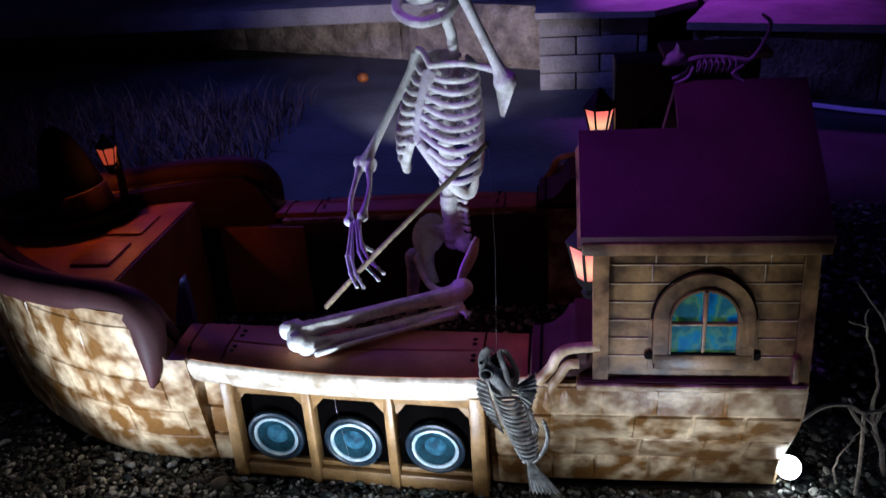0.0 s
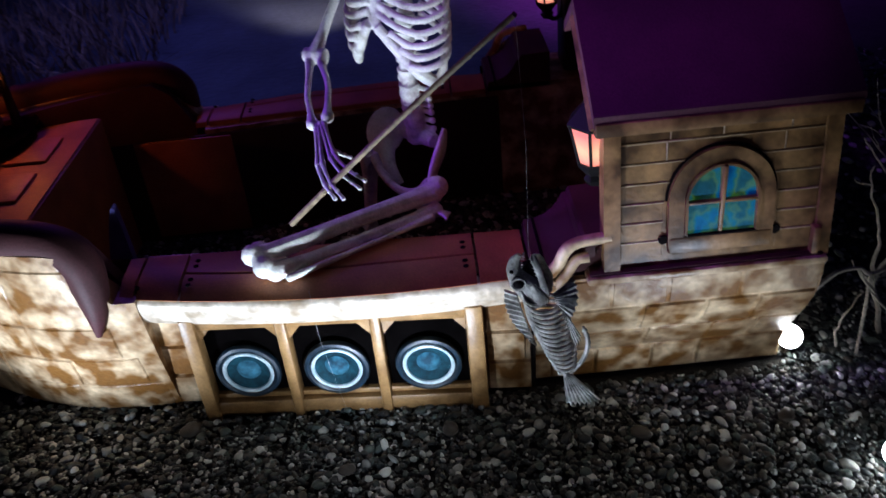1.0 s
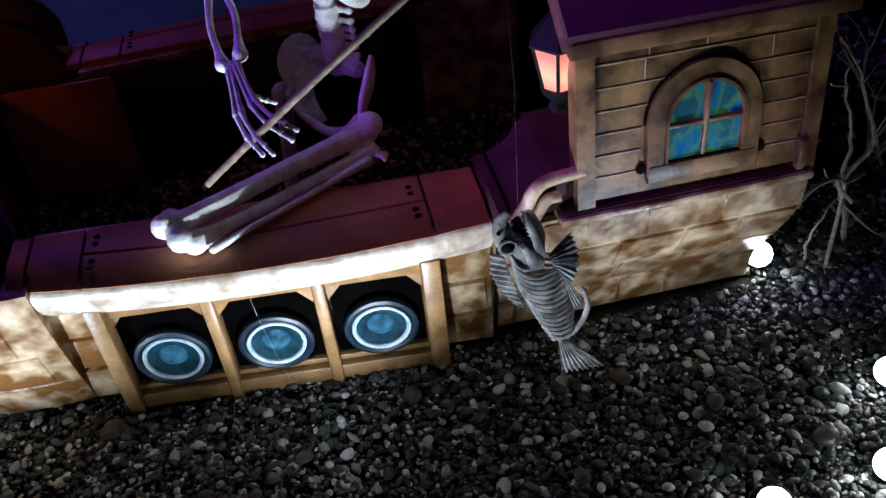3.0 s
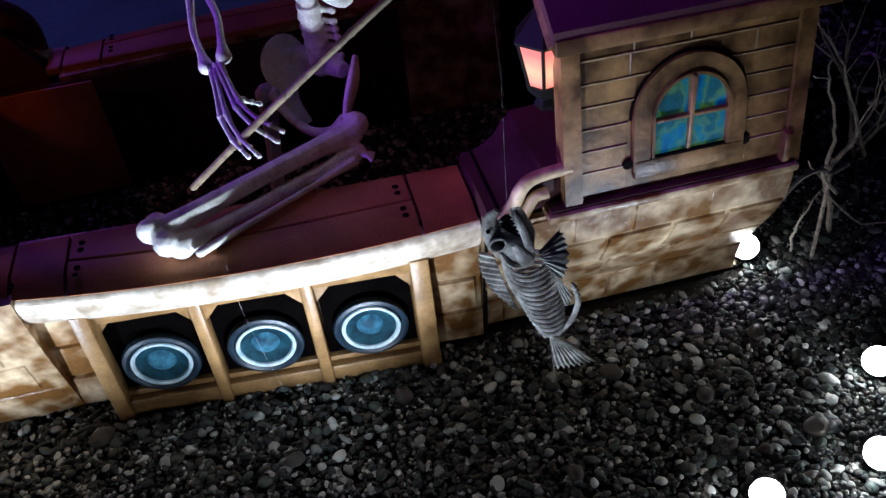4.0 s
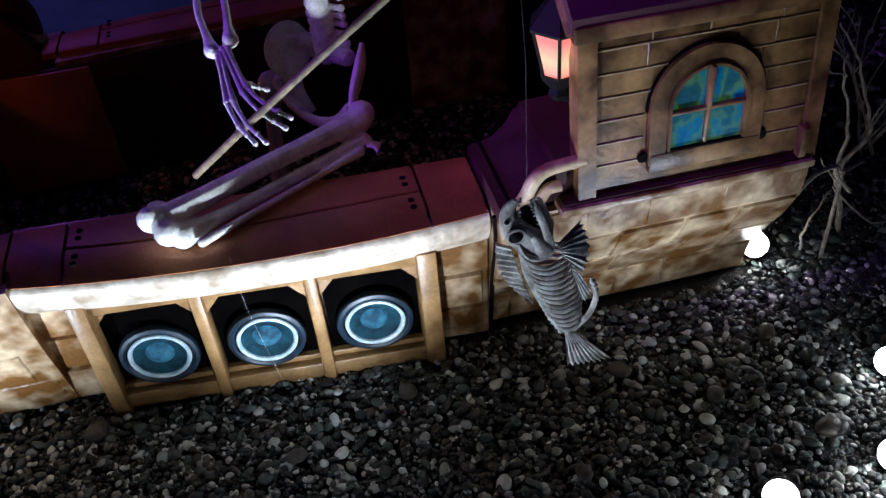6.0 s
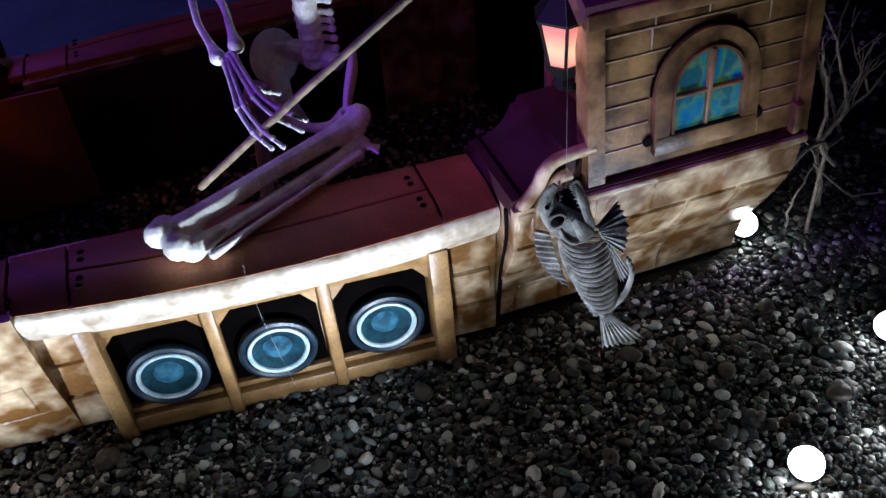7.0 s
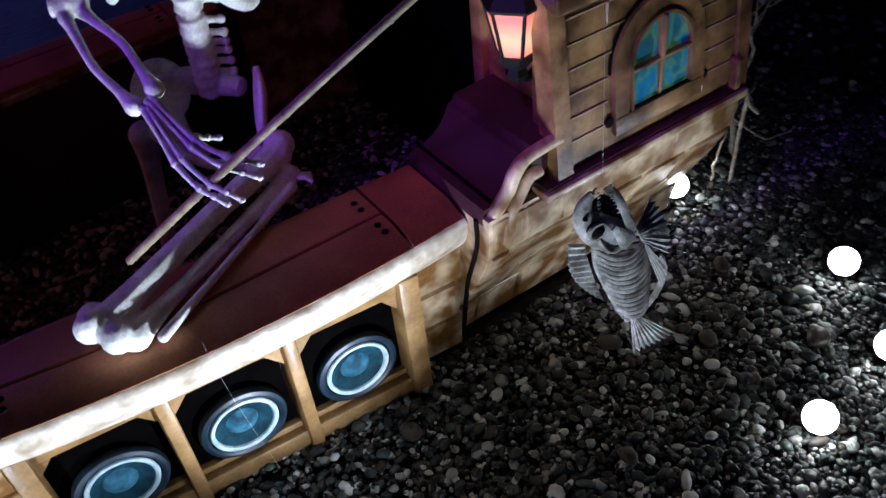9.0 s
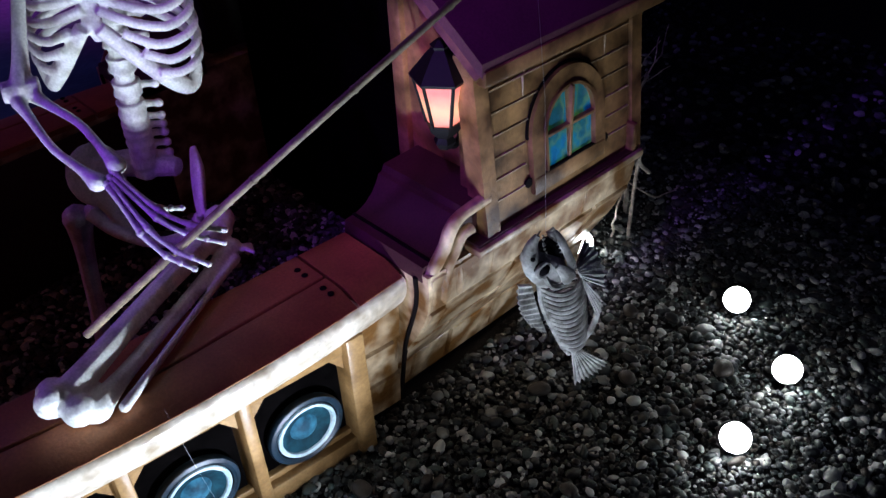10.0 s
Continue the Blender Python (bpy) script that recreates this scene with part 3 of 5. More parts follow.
bm = bmesh.new()
roof_slab(bm, 0.400, 0.656, 0.20)
roof = part("roof", bm, ROOF, ship, "dark purple sloping cabin roof")
bm = bmesh.new()
roof_slab(bm, 0.206, 0.4005, 0.105)
part("porch_roof", bm, ROOF, roof)
bm = bmesh.new()
grid_solid(bm, lambda u, v: (0.400 + 0.256 * u, 0.196 + 0.20 * v, 0.908 - 0.17 * v), lambda u, v: (0.400 + 0.256 * u, 0.196 + 0.20 * v, 0.886 - 0.17 * v), 3, 3)
part("back_slope", bm, ROOF, roof)
bm = bmesh.new()
grid_solid(bm, lambda u, v: (0.206 + 0.194 * u, 0.102 + 0.09 * v, 0.838 - 0.07 * v), lambda u, v: (0.206 + 0.194 * u, 0.102 + 0.09 * v, 0.818 - 0.07 * v), 3, 3)
part("porch_back_slope", bm, ROOF, roof)
part("fascia", box(bmesh.new(), (0.208, -0.098, 0.660), (0.654, -0.078, 0.686), 0.004), CABIN, roof, "pale brown eave board")
bm = bmesh.new()
p0, p1 = Vector((0.214, -0.085, 0.672)), Vector((0.214, 0.100, 0.806))
tube(bm, [p0, p1], 0.014, 4)
part("barge_board", bm, CABIN, roof, smooth=False)

far_and_near("seam", lambda bm: tube(bm, smooth_path([(0.102, -0.036, 0.345), (0.104, -0.030, 0.28), (0.105, 0.010, 0.16), (0.105, 0.040, 0.0)], 4), 0.0045, 6), GROOVE)
for x, r in ((0.118, 0.009), (0.142, 0.013), (0.176, 0.013)):
    part("flute", tube(bmesh.new(), [(x, -0.052, 0.352), (x, -0.056, 0.32), (x, -0.056, 0.295), (x, -0.046, 0.270)], [r, r, r * 0.95, r * 0.6], 12), HULL, ship, "rounded upright flute")

# arched window
WX, WZ, WR, WO = 0.445, 0.505, 0.065, 0.096


def arch(r, u, foot):
    """A point along an arched opening, from one foot over the top to the other."""
    leg, turn = WZ - foot, math.pi * r
    s = u * (2 * leg + turn)
    if s < leg:
        return WX - r, foot + s
    if s > leg + turn:
        return WX + r, WZ - (s - leg - turn)
    a = math.pi - (s - leg) / r
    return WX + r * math.cos(a), WZ + r * math.sin(a)


def arch_band(r0, r1, f0, f1, front, back):
    bm = bmesh.new()

    def surf(off):
        def fn(u, v):
            x0, z0 = arch(r0, u, f0)
            x1, z1 = arch(r1, u, f1)
            x, z = x0 + (x1 - x0) * v, z0 + (z1 - z0) * v
            return (x, wall_y(z) - off, z)
        return fn
    grid_solid(bm, surf(front), surf(back), 44, 2)
    return bm


window = part("window_frame", arch_band(WR, WO, 0.433, 0.412, 0.011, -0.002), CABIN, ship, "moulded arch round a small window")
# raised black band paints the shadow along the top of the arch
part("arch_shadow_line", arch_band(WO + 0.001, WO + 0.0045, 0.504, 0.504, 0.0040, -0.002), GROOVE, window)
part("window_rebate", arch_band(WR - 0.003, WR + 0.002, 0.436, 0.436, 0.016, 0.0), CABIN, window)
part("window_sill", box(bmesh.new(), (WX - 0.094, wall_y(0.42) - 0.0115, 0.398), (WX + 0.094, -0.04, 0.432), 0.003), CABIN, window)
part("sill_line", box(bmesh.new(), (WX - 0.068, wall_y(0.434) - 0.0125, 0.4315), (WX + 0.068, wall_y(0.434) + 0.002, 0.4355), 0.001), GROOVE, window)
part("mullion", box(bmesh.new(), (WX - 0.004, wall_y(0.5) - 0.016, 0.434), (WX + 0.004, wall_y(0.5) + 0.004, WZ + WR), 0.002), CABIN, window)
part("glazing_bar", box(bmesh.new(), (WX - WR, wall_y(0.5) - 0.015, 0.4955), (WX + WR, wall_y(0.5) + 0.004, 0.5015), 0.0015), CABIN, window)
for sx in (-1, 1):
    for top in (0, 1):
        bm = bmesh.new()
        if top:
            ring = [(WX + sx * 0.004, 0.501), (WX + sx * WR, 0.501)] + [(WX + sx * WR * math.cos(q), WZ + WR * math.sin(q)) for q in np.linspace(0.0, 1.5, 10)]
        else:
            ring = [(WX + sx * 0.004, 0.433), (WX + sx * WR, 0.433), (WX + sx * WR, 0.496), (WX + sx * 0.004, 0.496)]
        fr = [bm.verts.new((x, wall_y(z) - 0.006, z)) for x, z in ring]
        bk = [bm.verts.new((x, wall_y(z) - 0.001, z)) for x, z in ring]
        bm.faces.new(fr)
        bm.faces.new(bk[::-1])
        for j in range(len(ring)):
            k = (j + 1) % len(ring)
            bm.faces.new((fr[j], bk[j], bk[k], fr[k]))
        part("pane", bm, PANE, window, "glowing blue and green pane", smooth=False)
for x in (0.342, 0.548):
    bm = bmesh.new()
    lathe(bm, [(0.009, 0.0), (0.009, 0.004), (0.006, 0.005)], 14, pose(x, wall_y(0.426) - 0.001, 0.426, 90, 0, 0))
    part("peg_hole", bm, GROOVE, ship)


# ---- lanterns ----
def lantern(label):
    top = thing("lantern", label, "lantern", "ship lanterns")
    n = 6
    lo, hi = [], []
    for j in range(n):
        a = 2 * math.pi * (j + 0.15) / n
        lo.append(Vector((0.023 * math.cos(a), 0.023 * math.sin(a), 0.0)))
        hi.append(Vector((0.038 * math.cos(a), 0.038 * math.sin(a), 0.068)))
    for j in range(n):
        k = (j + 1) % n
        bm = bmesh.new()
        c = Vector((0, 0, 0.034))
        v = [bm.verts.new(p) for p in (lo[j], lo[k], hi[k], hi[j])]
        v += [bm.verts.new(p * 0.96) for p in (lo[j], lo[k], hi[k], hi[j])]
        bm.faces.new(v[:4])
        bm.faces.new(v[:3:-1])
        for q in range(4):
            bm.faces.new((v[q], v[(q + 1) % 4], v[4 + (q + 1) % 4], v[4 + q]))
        ob = part("pane", bm, GLOW_RED, top, "glowing red pane", smooth=False)
        ob.visible_shadow = False
        part("bar", tube(bmesh.new(), [lo[j] * 1.03, hi[j] * 1.03], 0.0026, 6), METAL, top)
    part("cap", lathe(bmesh.new(), [(0.036, 0.066), (0.043, 0.067), (0.044, 0.071), (0.034, 0.083), (0.020, 0.100), (0.012, 0.108), (0.014, 0.112), (0.004, 0.120)], 6, pose(0, 0, 0, 0, 0, 9)), METAL, top, "black flared cap")
    part("base", lathe(bmesh.new(), [(0.010, -0.040), (0.016, -0.030), (0.012, -0.022), (0.024, -0.008), (0.027, 0.002)], 6), METAL, top)
    part("bracket", tube(bmesh.new(), smooth_path([(0.0, 0, -0.034), (0.018, 0, -0.044), (0.036, 0, -0.030), (0.040, 0, 0.0)], 4), 0.006, 8), METAL, top)
    part("back_plate", box(bmesh.new(), (0.036, -0.016, -0.05), (0.043, 0.016, 0.085), 0.003), METAL, top)
    return top


near_lantern = lantern("black lantern with glowing red panes on the cabin wall")
near_lantern.location = (0.229, 0.016, 0.560)
near_lantern.scale = (1.18, 1.18, 1.16)
copy_thing(near_lantern, pose(0.296, 1.00, 0.560)).location = (0.292, 1.00, 0.553)
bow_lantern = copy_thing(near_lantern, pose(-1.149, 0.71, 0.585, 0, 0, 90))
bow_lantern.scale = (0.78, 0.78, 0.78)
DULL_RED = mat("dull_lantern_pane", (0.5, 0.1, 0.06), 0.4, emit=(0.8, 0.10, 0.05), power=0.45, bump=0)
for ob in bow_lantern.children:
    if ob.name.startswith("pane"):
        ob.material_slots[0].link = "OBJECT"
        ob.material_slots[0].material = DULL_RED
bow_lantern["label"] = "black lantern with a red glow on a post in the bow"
lamp("lantern_light", "POINT", (0.229, 0.016, 0.600), (0, 0, 0), 0.13, RED, 0.02)
lamp("lantern_light", "POINT", (0.292, 1.00, 0.595), (0, 0, 0), 0.07, RED, 0.02)
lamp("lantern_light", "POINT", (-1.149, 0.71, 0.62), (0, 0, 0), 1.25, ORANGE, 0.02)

tagged(part("post", tube(bmesh.new(), [(-1.149, 0.75, 0.40), (-1.149, 0.752, 0.66)], [0.014, 0.010], 10), BLACK), "thin black post on the bow platform", "post")

# bow hat-shaped ornament, and a well panel with purple light in its blue
hat = thing("hat", "black wide-brimmed hat with orange band on the bow platform", "hat")
hat.location = (-1.27, 0.70, 0.420)
hat.scale = (1.2, 1.2, 1.3)
HATBLACK = mat("black_felt", (0.004, 0.004, 0.004), 0.95, bump=0, gloss=0.0)
part("brim", lathe(bmesh.new(), [(0.05, 0.012), (0.12, 0.010), (0.150, 0.020), (0.152, 0.026), (0.12, 0.018), (0.06, 0.022)], 30), HATBLACK, hat)
part("crown", lathe(bmesh.new(), [(0.085, 0.012), (0.080, 0.06), (0.062, 0.13), (0.040, 0.19), (0.012, 0.22)], 26, pose(0, 0, 0, 0, -8, 0)), HATBLACK, hat)
part("band", lathe(bmesh.new(), [(0.086, 0.020), (0.087, 0.024), (0.082, 0.070), (0.078, 0.072)], 26, pose(0, 0, 0, 0, -8, 0)), mat("dull_orange_band", (0.09, 0.025, 0.006), 0.8), hat, "orange band")
bm = bmesh.new()
prof = smooth_path([(-0.845, 0, 0.0), (-0.815, 0, 0.25), (-0.765, 0, 0.44), (-0.752, 0, 0.36), (-0.745, 0, 0.0)], 5)
fr = [bm.verts.new((p.x, 0.240, p.z)) for p in prof]
bk = [bm.verts.new((p.x, 0.262, p.z)) for p in prof]
bm.faces.new(fr)
bm.faces.new(bk[::-1])
for j in range(len(prof)):
    k = (j + 1) % len(prof)
    bm.faces.new((fr[j], bk[j], bk[k], fr[k]))
LIT_PANEL = mat("purple_lit_panel", (0.10, 0.09, 0.34), 0.5, scale=10)
tagged(part("fin", bm, LIT_PANEL), "upright ship panel in the well, purple light in its blue colour", "fin")


# ---- garden lamps on the gravel ----
def garden_lamp(turn):
    top = thing("garden_spotlight", "lit white garden spotlight standing in the gravel", "lamp", "garden spotlights")
    ax = pose(0, 0, 0.042, 50, 0, turn) @ Matrix.Scale(0.87, 4)
    part("housing", lathe(bmesh.new(), [(0.012, -0.034), (0.024, -0.028), (0.032, -0.010), (0.033, 0.0), (0.030, 0.003)], 24, ax), BLACK, top, "black housing")
    bm = bmesh.new()
    lathe(bm, [(0.029, 0.0), (0.031, 0.008), (0.030, 0.018), (0.024, 0.028), (0.015, 0.034), (0.005, 0.036)], 24, ax)
    part("lens", bm, LENS, top, "glaring white domed lens")
    part("stake", tube(bmesh.new(), [(0, 0, 0.03), (0, 0, -0.03)], [0.007, 0.004], 8), BLACK, top)
    return top


spot = garden_lamp(0)
spot.matrix_basis = pose(0.425, -0.473, 0, 0, 0, -40)
for x, y, turn in ((0.636, -0.456, -55), (0.748, -0.284, -60), (0.682, 0.075, -25), (-0.24, -0.57, 180), (-1.06, -0.56, 180), (-0.60, -0.70, 240)):
    copy_thing(spot, pose(x, y, 0, 0, 0, turn))


# ---- the skeleton figure: one plain mesh ----
def long_bone(bm, a, b, r, head=1.7, foot=1.8, bow=(0, 0, 0)):
    a, b = Vector(a), Vector(b)
    m = (a + b) / 2 + Vector(bow)
    p = smooth_path([a, a.lerp(m, 0.35), m, b.lerp(m, 0.35), b], 5)
    tube(bm, p, taper([r * head, r * 1.05, r * 0.92, r * 1.05, r * foot], 5), 10)
    ball(bm, a, r * head * 1.05)
    ball(bm, b, r * foot * 1.02)


bm = bmesh.new()
# spine
SPINE = smooth_path([(-0.100, 0.430, 0.455), (-0.102, 0.420, 0.52), (-0.104, 0.408, 0.58), (-0.100, 0.400, 0.70), (-0.090, 0.415, 0.80), (-0.075, 0.415, 0.90), (-0.070, 0.385, 0.98), (-0.080, 0.350, 1.04)], 3)
U, FRONT = Vector((0.77, -0.63, -0.10)).normalized(), Vector((-0.64, -0.77, 0.05)).normalized()
for k, p in enumerate(SPINE):
    low = k < 11
    r = 0.0225 if low else 0.013
    d = (SPINE[min(k + 1, len(SPINE) - 1)] - SPINE[max(k - 1, 0)]).normalized()
    h = 0.0125 if low else 0.012
    tube(bm, [p - d * h, p - d * h * 0.6, p, p + d * h * 0.6, p + d * h], [r * 1.05, r * 0.98, r * 0.88, r * 0.98, r * 1.05], 12)
    tube(bm, [p - d * 0.02, p + d * 0.02], r * 0.75, 8)
    if low:
        back = p - FRONT * 0.035 - d * 0.006
        tube(bm, [p - FRONT * 0.01, back], [0.009, 0.006], 6)
        for s in (1,):
            tube(bm, [p - FRONT * 0.01, p - FRONT * 0.018 + U * s * 0.040], [0.008, 0.006], 6)
            ball(bm, p - FRONT * 0.018 + U * s * 0.040, 0.008)
# ribs
for k in range(10):
    f = k / 9
    zb = 0.925 - 0.180 * f
    base = Vector((-0.060 - 0.020 * f, 0.432 - 0.024 * f, zb))
    w = 0.064 + 0.050 * math.sin(min(1, 0.15 + 0.85 * f) * math.pi * 0.62)
    dep = 0.105 + 0.035 * math.sin(f * 2.4)
    drop = 0.035 + 0.042 * f
    for s in (-1, 1):
        pts = []
        w2 = w * (1.0 + 0.10 * f)
        reach = 1.0 if k < 7 else 0.93 - 0.05 * (k - 7)
        for q in np.linspace(0, reach, 9):
            ang = math.pi * q
            x = w2 * math.sin(ang) ** 0.8 if q < 1 else 0.0
            y = dep * (1 - math.cos(ang)) / 2
            dz = -drop * math.sin(ang / 2) + (0.05 * f if q > 0.8 else 0) * (q - 0.8) * 5
            pts.append(base + U * s * max(x, 0.010) + FRONT * (y - 0.012) + Vector((0, 0, dz)))
        tube(bm, smooth_path(pts, 2), 0.0062, 8, flat=1.25, side=(0, 0, 1))
# costal arch and sternum
CC = Vector((-0.078, 0.418, 0))
ST = [CC + FRONT * 0.080 + Vector((0.008, 0.006, 0.905)), CC + FRONT * 0.104 + Vector((0, 0, 0.84)), CC + FRONT * 0.118 + Vector((0, 0, 0.77)), CC + FRONT * 0.116 + Vector((0, 0, 0.725))]
tube(bm, smooth_path(ST, 4), taper([0.022, 0.013, 0.017, 0.006], 4), 10, flat=0.45, side=FRONT)
for s in (-1, 1):
    c = Vector((-0.085, 0.412, 0))
    pts = [c + FRONT * 0.118 + U * s * 0.012 + Vector((0, 0, 0.750)), c + FRONT * 0.104 + U * s * 0.046 + Vector((0, 0, 0.705)), c + FRONT * 0.084 + U * s * 0.084 + Vector((0, 0, 0.660)),
           c + FRONT * 0.060 + U * s * 0.105 + Vector((0, 0, 0.638)), c + FRONT * 0.048 + U * s * 0.116 + Vector((0, 0, 0.662)), c + FRONT * 0.044 + U * s * 0.118 + Vector((0, 0, 0.694))]
    tube(bm, smooth_path(pts, 4), taper([0.009, 0.010, 0.012, 0.010, 0.008, 0.006], 4), 8, flat=1.3, side=(0, 0, 1))
# shoulders
SL, SR = Vector((-0.160, 0.450, 0.924)), Vector((0.052, 0.300, 0.896))
for sh, s in ((SL, -1), (SR, 1)):
    tube(bm, smooth_path([ST[0] + Vector((0, 0, 0.012)), (ST[0] + sh) / 2 + Vector((0, -0.01, 0.03)), sh + Vector((0, 0, 0.018))], 4), 0.008, 8)
    c = sh - U * s * 0.035 - FRONT * 0.035
    tube(bm, [sh, c + Vector((0, 0, 0.01)), c + Vector((0, 0, -0.10)) - U * s * 0.01], [0.014, 0.045, 0.008], 12, flat=0.18, side=FRONT)
EL, WL = Vector((-0.282, 0.305, 0.712)), Vector((-0.268, 0.114, 0.652))
long_bone(bm, SL, EL, 0.0105, 1.9, 1.6)
tube(bm, [EL + Vector((-0.022, 0.01, 0.0)), EL + Vector((0.022, -0.008, -0.004))], [0.015, 0.018], 10)
for o in (-1, 1):
    a, b = EL + Vector((0.012 * o, -0.012, -0.012)), WL + Vector((0.015 * o, 0, 0.006 * o))
    long_bone(bm, a, b, 0.0068, 1.5, 1.9, (0.008 * o, 0, 0.006 * o))
# the hand on the rod
TIPS = [(-0.189, -0.016, 0.585), (-0.199, -0.027, 0.576), (-0.230, -0.035, 0.563), (-0.246, -0.027, 0.560), (-0.214, 0.040, 0.606)]
# raised arm and skull
ER = Vector((-0.045, 0.235, 1.135))
long_bone(bm, SR, ER, 0.0125, 2.1, 1.6)
WR2 = Vector((-0.12, 0.22, 1.34))
for o in (-1, 1):
    long_bone(bm, ER + Vector((0.010 * o, 0, 0.01)), WR2 + Vector((0.012 * o, 0, 0)), 0.0068, 1.5, 1.7)
for k in range(5):
    tube(bm, smooth_path([WR2 + Vector((-0.012 + 0.006 * k, 0, 0.0)), WR2 + Vector((-0.03 + 0.016 * k, -0.03, 0.045)), WR2 + Vector((-0.045 + 0.02 * k, -0.06, 0.06))], 3), 0.005, 6)
SK = Vector((-0.105, 0.300, 1.150))
ball(bm, SK + Vector((0, 0.02, 0.02)), 0.072, (0.95, 1.15, 1.0), sub=3)
ball(bm, SK + Vector((-0.01, -0.035, -0.025)), 0.05, (1.0, 0.9, 1.1), sub=3)
tube(bm, smooth_path([SK + Vector((0.055, 0.02, -0.05)), SK + Vector((0.048, -0.02, -0.095)), SK + Vector((-0.01, -0.07, -0.108)), SK + Vector((-0.065, -0.025, -0.09)), SK + Vector((-0.06, 0.02, -0.05))], 4), 0.012, 8)
# pelvis
n2 = Vector((-0.35, -0.75, 0.55)).normalized()
a = (Vector((0, 0, 1)) - n2 * n2.z).normalized()
ball(bm, (-0.172, 0.476, 0.452), 0.060, (0.85, 0.95, 0.13), turn=Matrix((n2.cross(a), a, n2)).transposed(), sub=3)
tube(bm, smooth_path([(-0.034, 0.372, 0.488), (-0.046, 0.350, 0.455), (-0.066, 0.322, 0.42), (-0.078, 0.302, 0.398)], 3), taper([0.016, 0.034, 0.030, 0.018], 3), 12, flat=0.33, side=(-0.108, 0.039, 0.024))
tube(bm, smooth_path([(-0.165, 0.49, 0.462), (-0.10, 0.45, 0.455), (-0.060, 0.39, 0.452)], 4), taper([0.018, 0.026, 0.016], 4), 10)
tube(bm, smooth_path([(-0.205, 0.470, 0.39), (-0.185, 0.42, 0.362), (-0.15, 0.36, 0.352), (-0.108, 0.32, 0.364), (-0.078, 0.305, 0.392)], 4), taper([0.014, 0.011, 0.010, 0.012, 0.016], 4), 10)
tube(bm, smooth_path([(-0.175, 0.465, 0.43), (-0.170, 0.43, 0.385), (-0.15, 0.40, 0.345)], 3), taper([0.026, 0.016, 0.012], 3), 10, flat=0.5, side=(-0.35, -0.75, 0.55))
# legs
HIP, KNEE = Vector((-0.076, 0.260, 0.392)), Vector((-0.425, 0.078, 0.388))
long_bone(bm, HIP, KNEE, 0.0185, 1.35, 1.25, (0, 0, 0.004))
ball(bm, HIP + Vector((0.012, 0.01, 0.008)), 0.026)
ball(bm, KNEE + Vector((-0.018, -0.004, 0.006)), 0.025, (1, 0.8, 1))
ball(bm, KNEE + Vector((0.004, -0.026, -0.010)), 0.024)
ball(bm, KNEE + Vector((-0.010, 0.020, 0.0)), 0.022)
TK, AN = Vector((-0.400, 0.052, 0.366)), Vector((-0.072, 0.232, 0.364))
long_bone(bm, TK, AN, 0.0125, 1.75, 1.4)
long_bone(bm, TK + Vector((0.03, -0.022, -0.004)), AN + Vector((-0.01, -0.026, -0.004)), 0.0065, 1.3, 1.4)
for k in range(4):
    tube(bm, smooth_path([AN + Vector((0.002 * k, -0.006 * k, -0.002)), AN + Vector((0.014, -0.008 - 0.004 * k, 0.0)), AN + Vector((0.032 - 0.003 * k, -0.010 - 0.008 * k, -0.006))], 3), 0.0042, 6)
FH = Vector((-0.220, 0.500, 0.372))
long_bone(bm, FH, (-0.262, 0.500, 0.02), 0.0175, 1.5, 1.4)
ball(bm, FH + Vector((0.03, -0.02, 0.01)), 0.022)
# bones melt into one another, then the thin fingers are added
figure = part("skeleton_figure", bm, BONE)
rm = figure.modifiers.new("merge", "REMESH")
rm.mode, rm.voxel_size, rm.use_smooth_shade = "VOXEL", 0.0026, True
merged = bpy.data.meshes.new_from_object(figure.evaluated_get(bpy.context.evaluated_depsgraph_get()))
figure.modifiers.clear()
bm = bmesh.new()
bm.from_mesh(merged)
LAT = Vector((0.80, 0.30, 0.45)).normalized()
for k, tip in enumerate(TIPS):
    a, tip = WL + LAT * (0.0060 * (1.5 - k) if k < 4 else 0.010) + Vector((0.0, -0.012, -0.006)), Vector(tip)
    mid1, mid2 = a.lerp(tip, 0.42) + Vector((-0.012, -0.010, -0.008)), a.lerp(tip, 0.72) + Vector((-0.010, -0.004, -0.008))
    tube(bm, smooth_path([a, mid1, mid2, tip], 3), [0.0058, 0.0038, 0.0036, 0.0054, 0.0037, 0.0035, 0.0050, 0.0034, 0.0031, 0.0042], 8)
    for q, r in ((mid1, 0.0062), (mid2, 0.0056), (mid2.lerp(tip, 0.5), 0.0049), (tip, 0.0043)):
        ball(bm, q, r)
for k in range(3):
    ball(bm, WL + LAT * (0.009 * (1 - k)) + Vector((0.0, -0.008, -0.004)), 0.0065)
bm.to_mesh(merged)
bm.free()
merged.polygons.foreach_set("use_smooth", [True] * len(merged.polygons))
if not merged.materials:
    merged.materials.append(BONE)
figure.data = merged
tagged(figure, "white plastic skeleton figure sitting on the ship's deck edge", "skeleton figure")

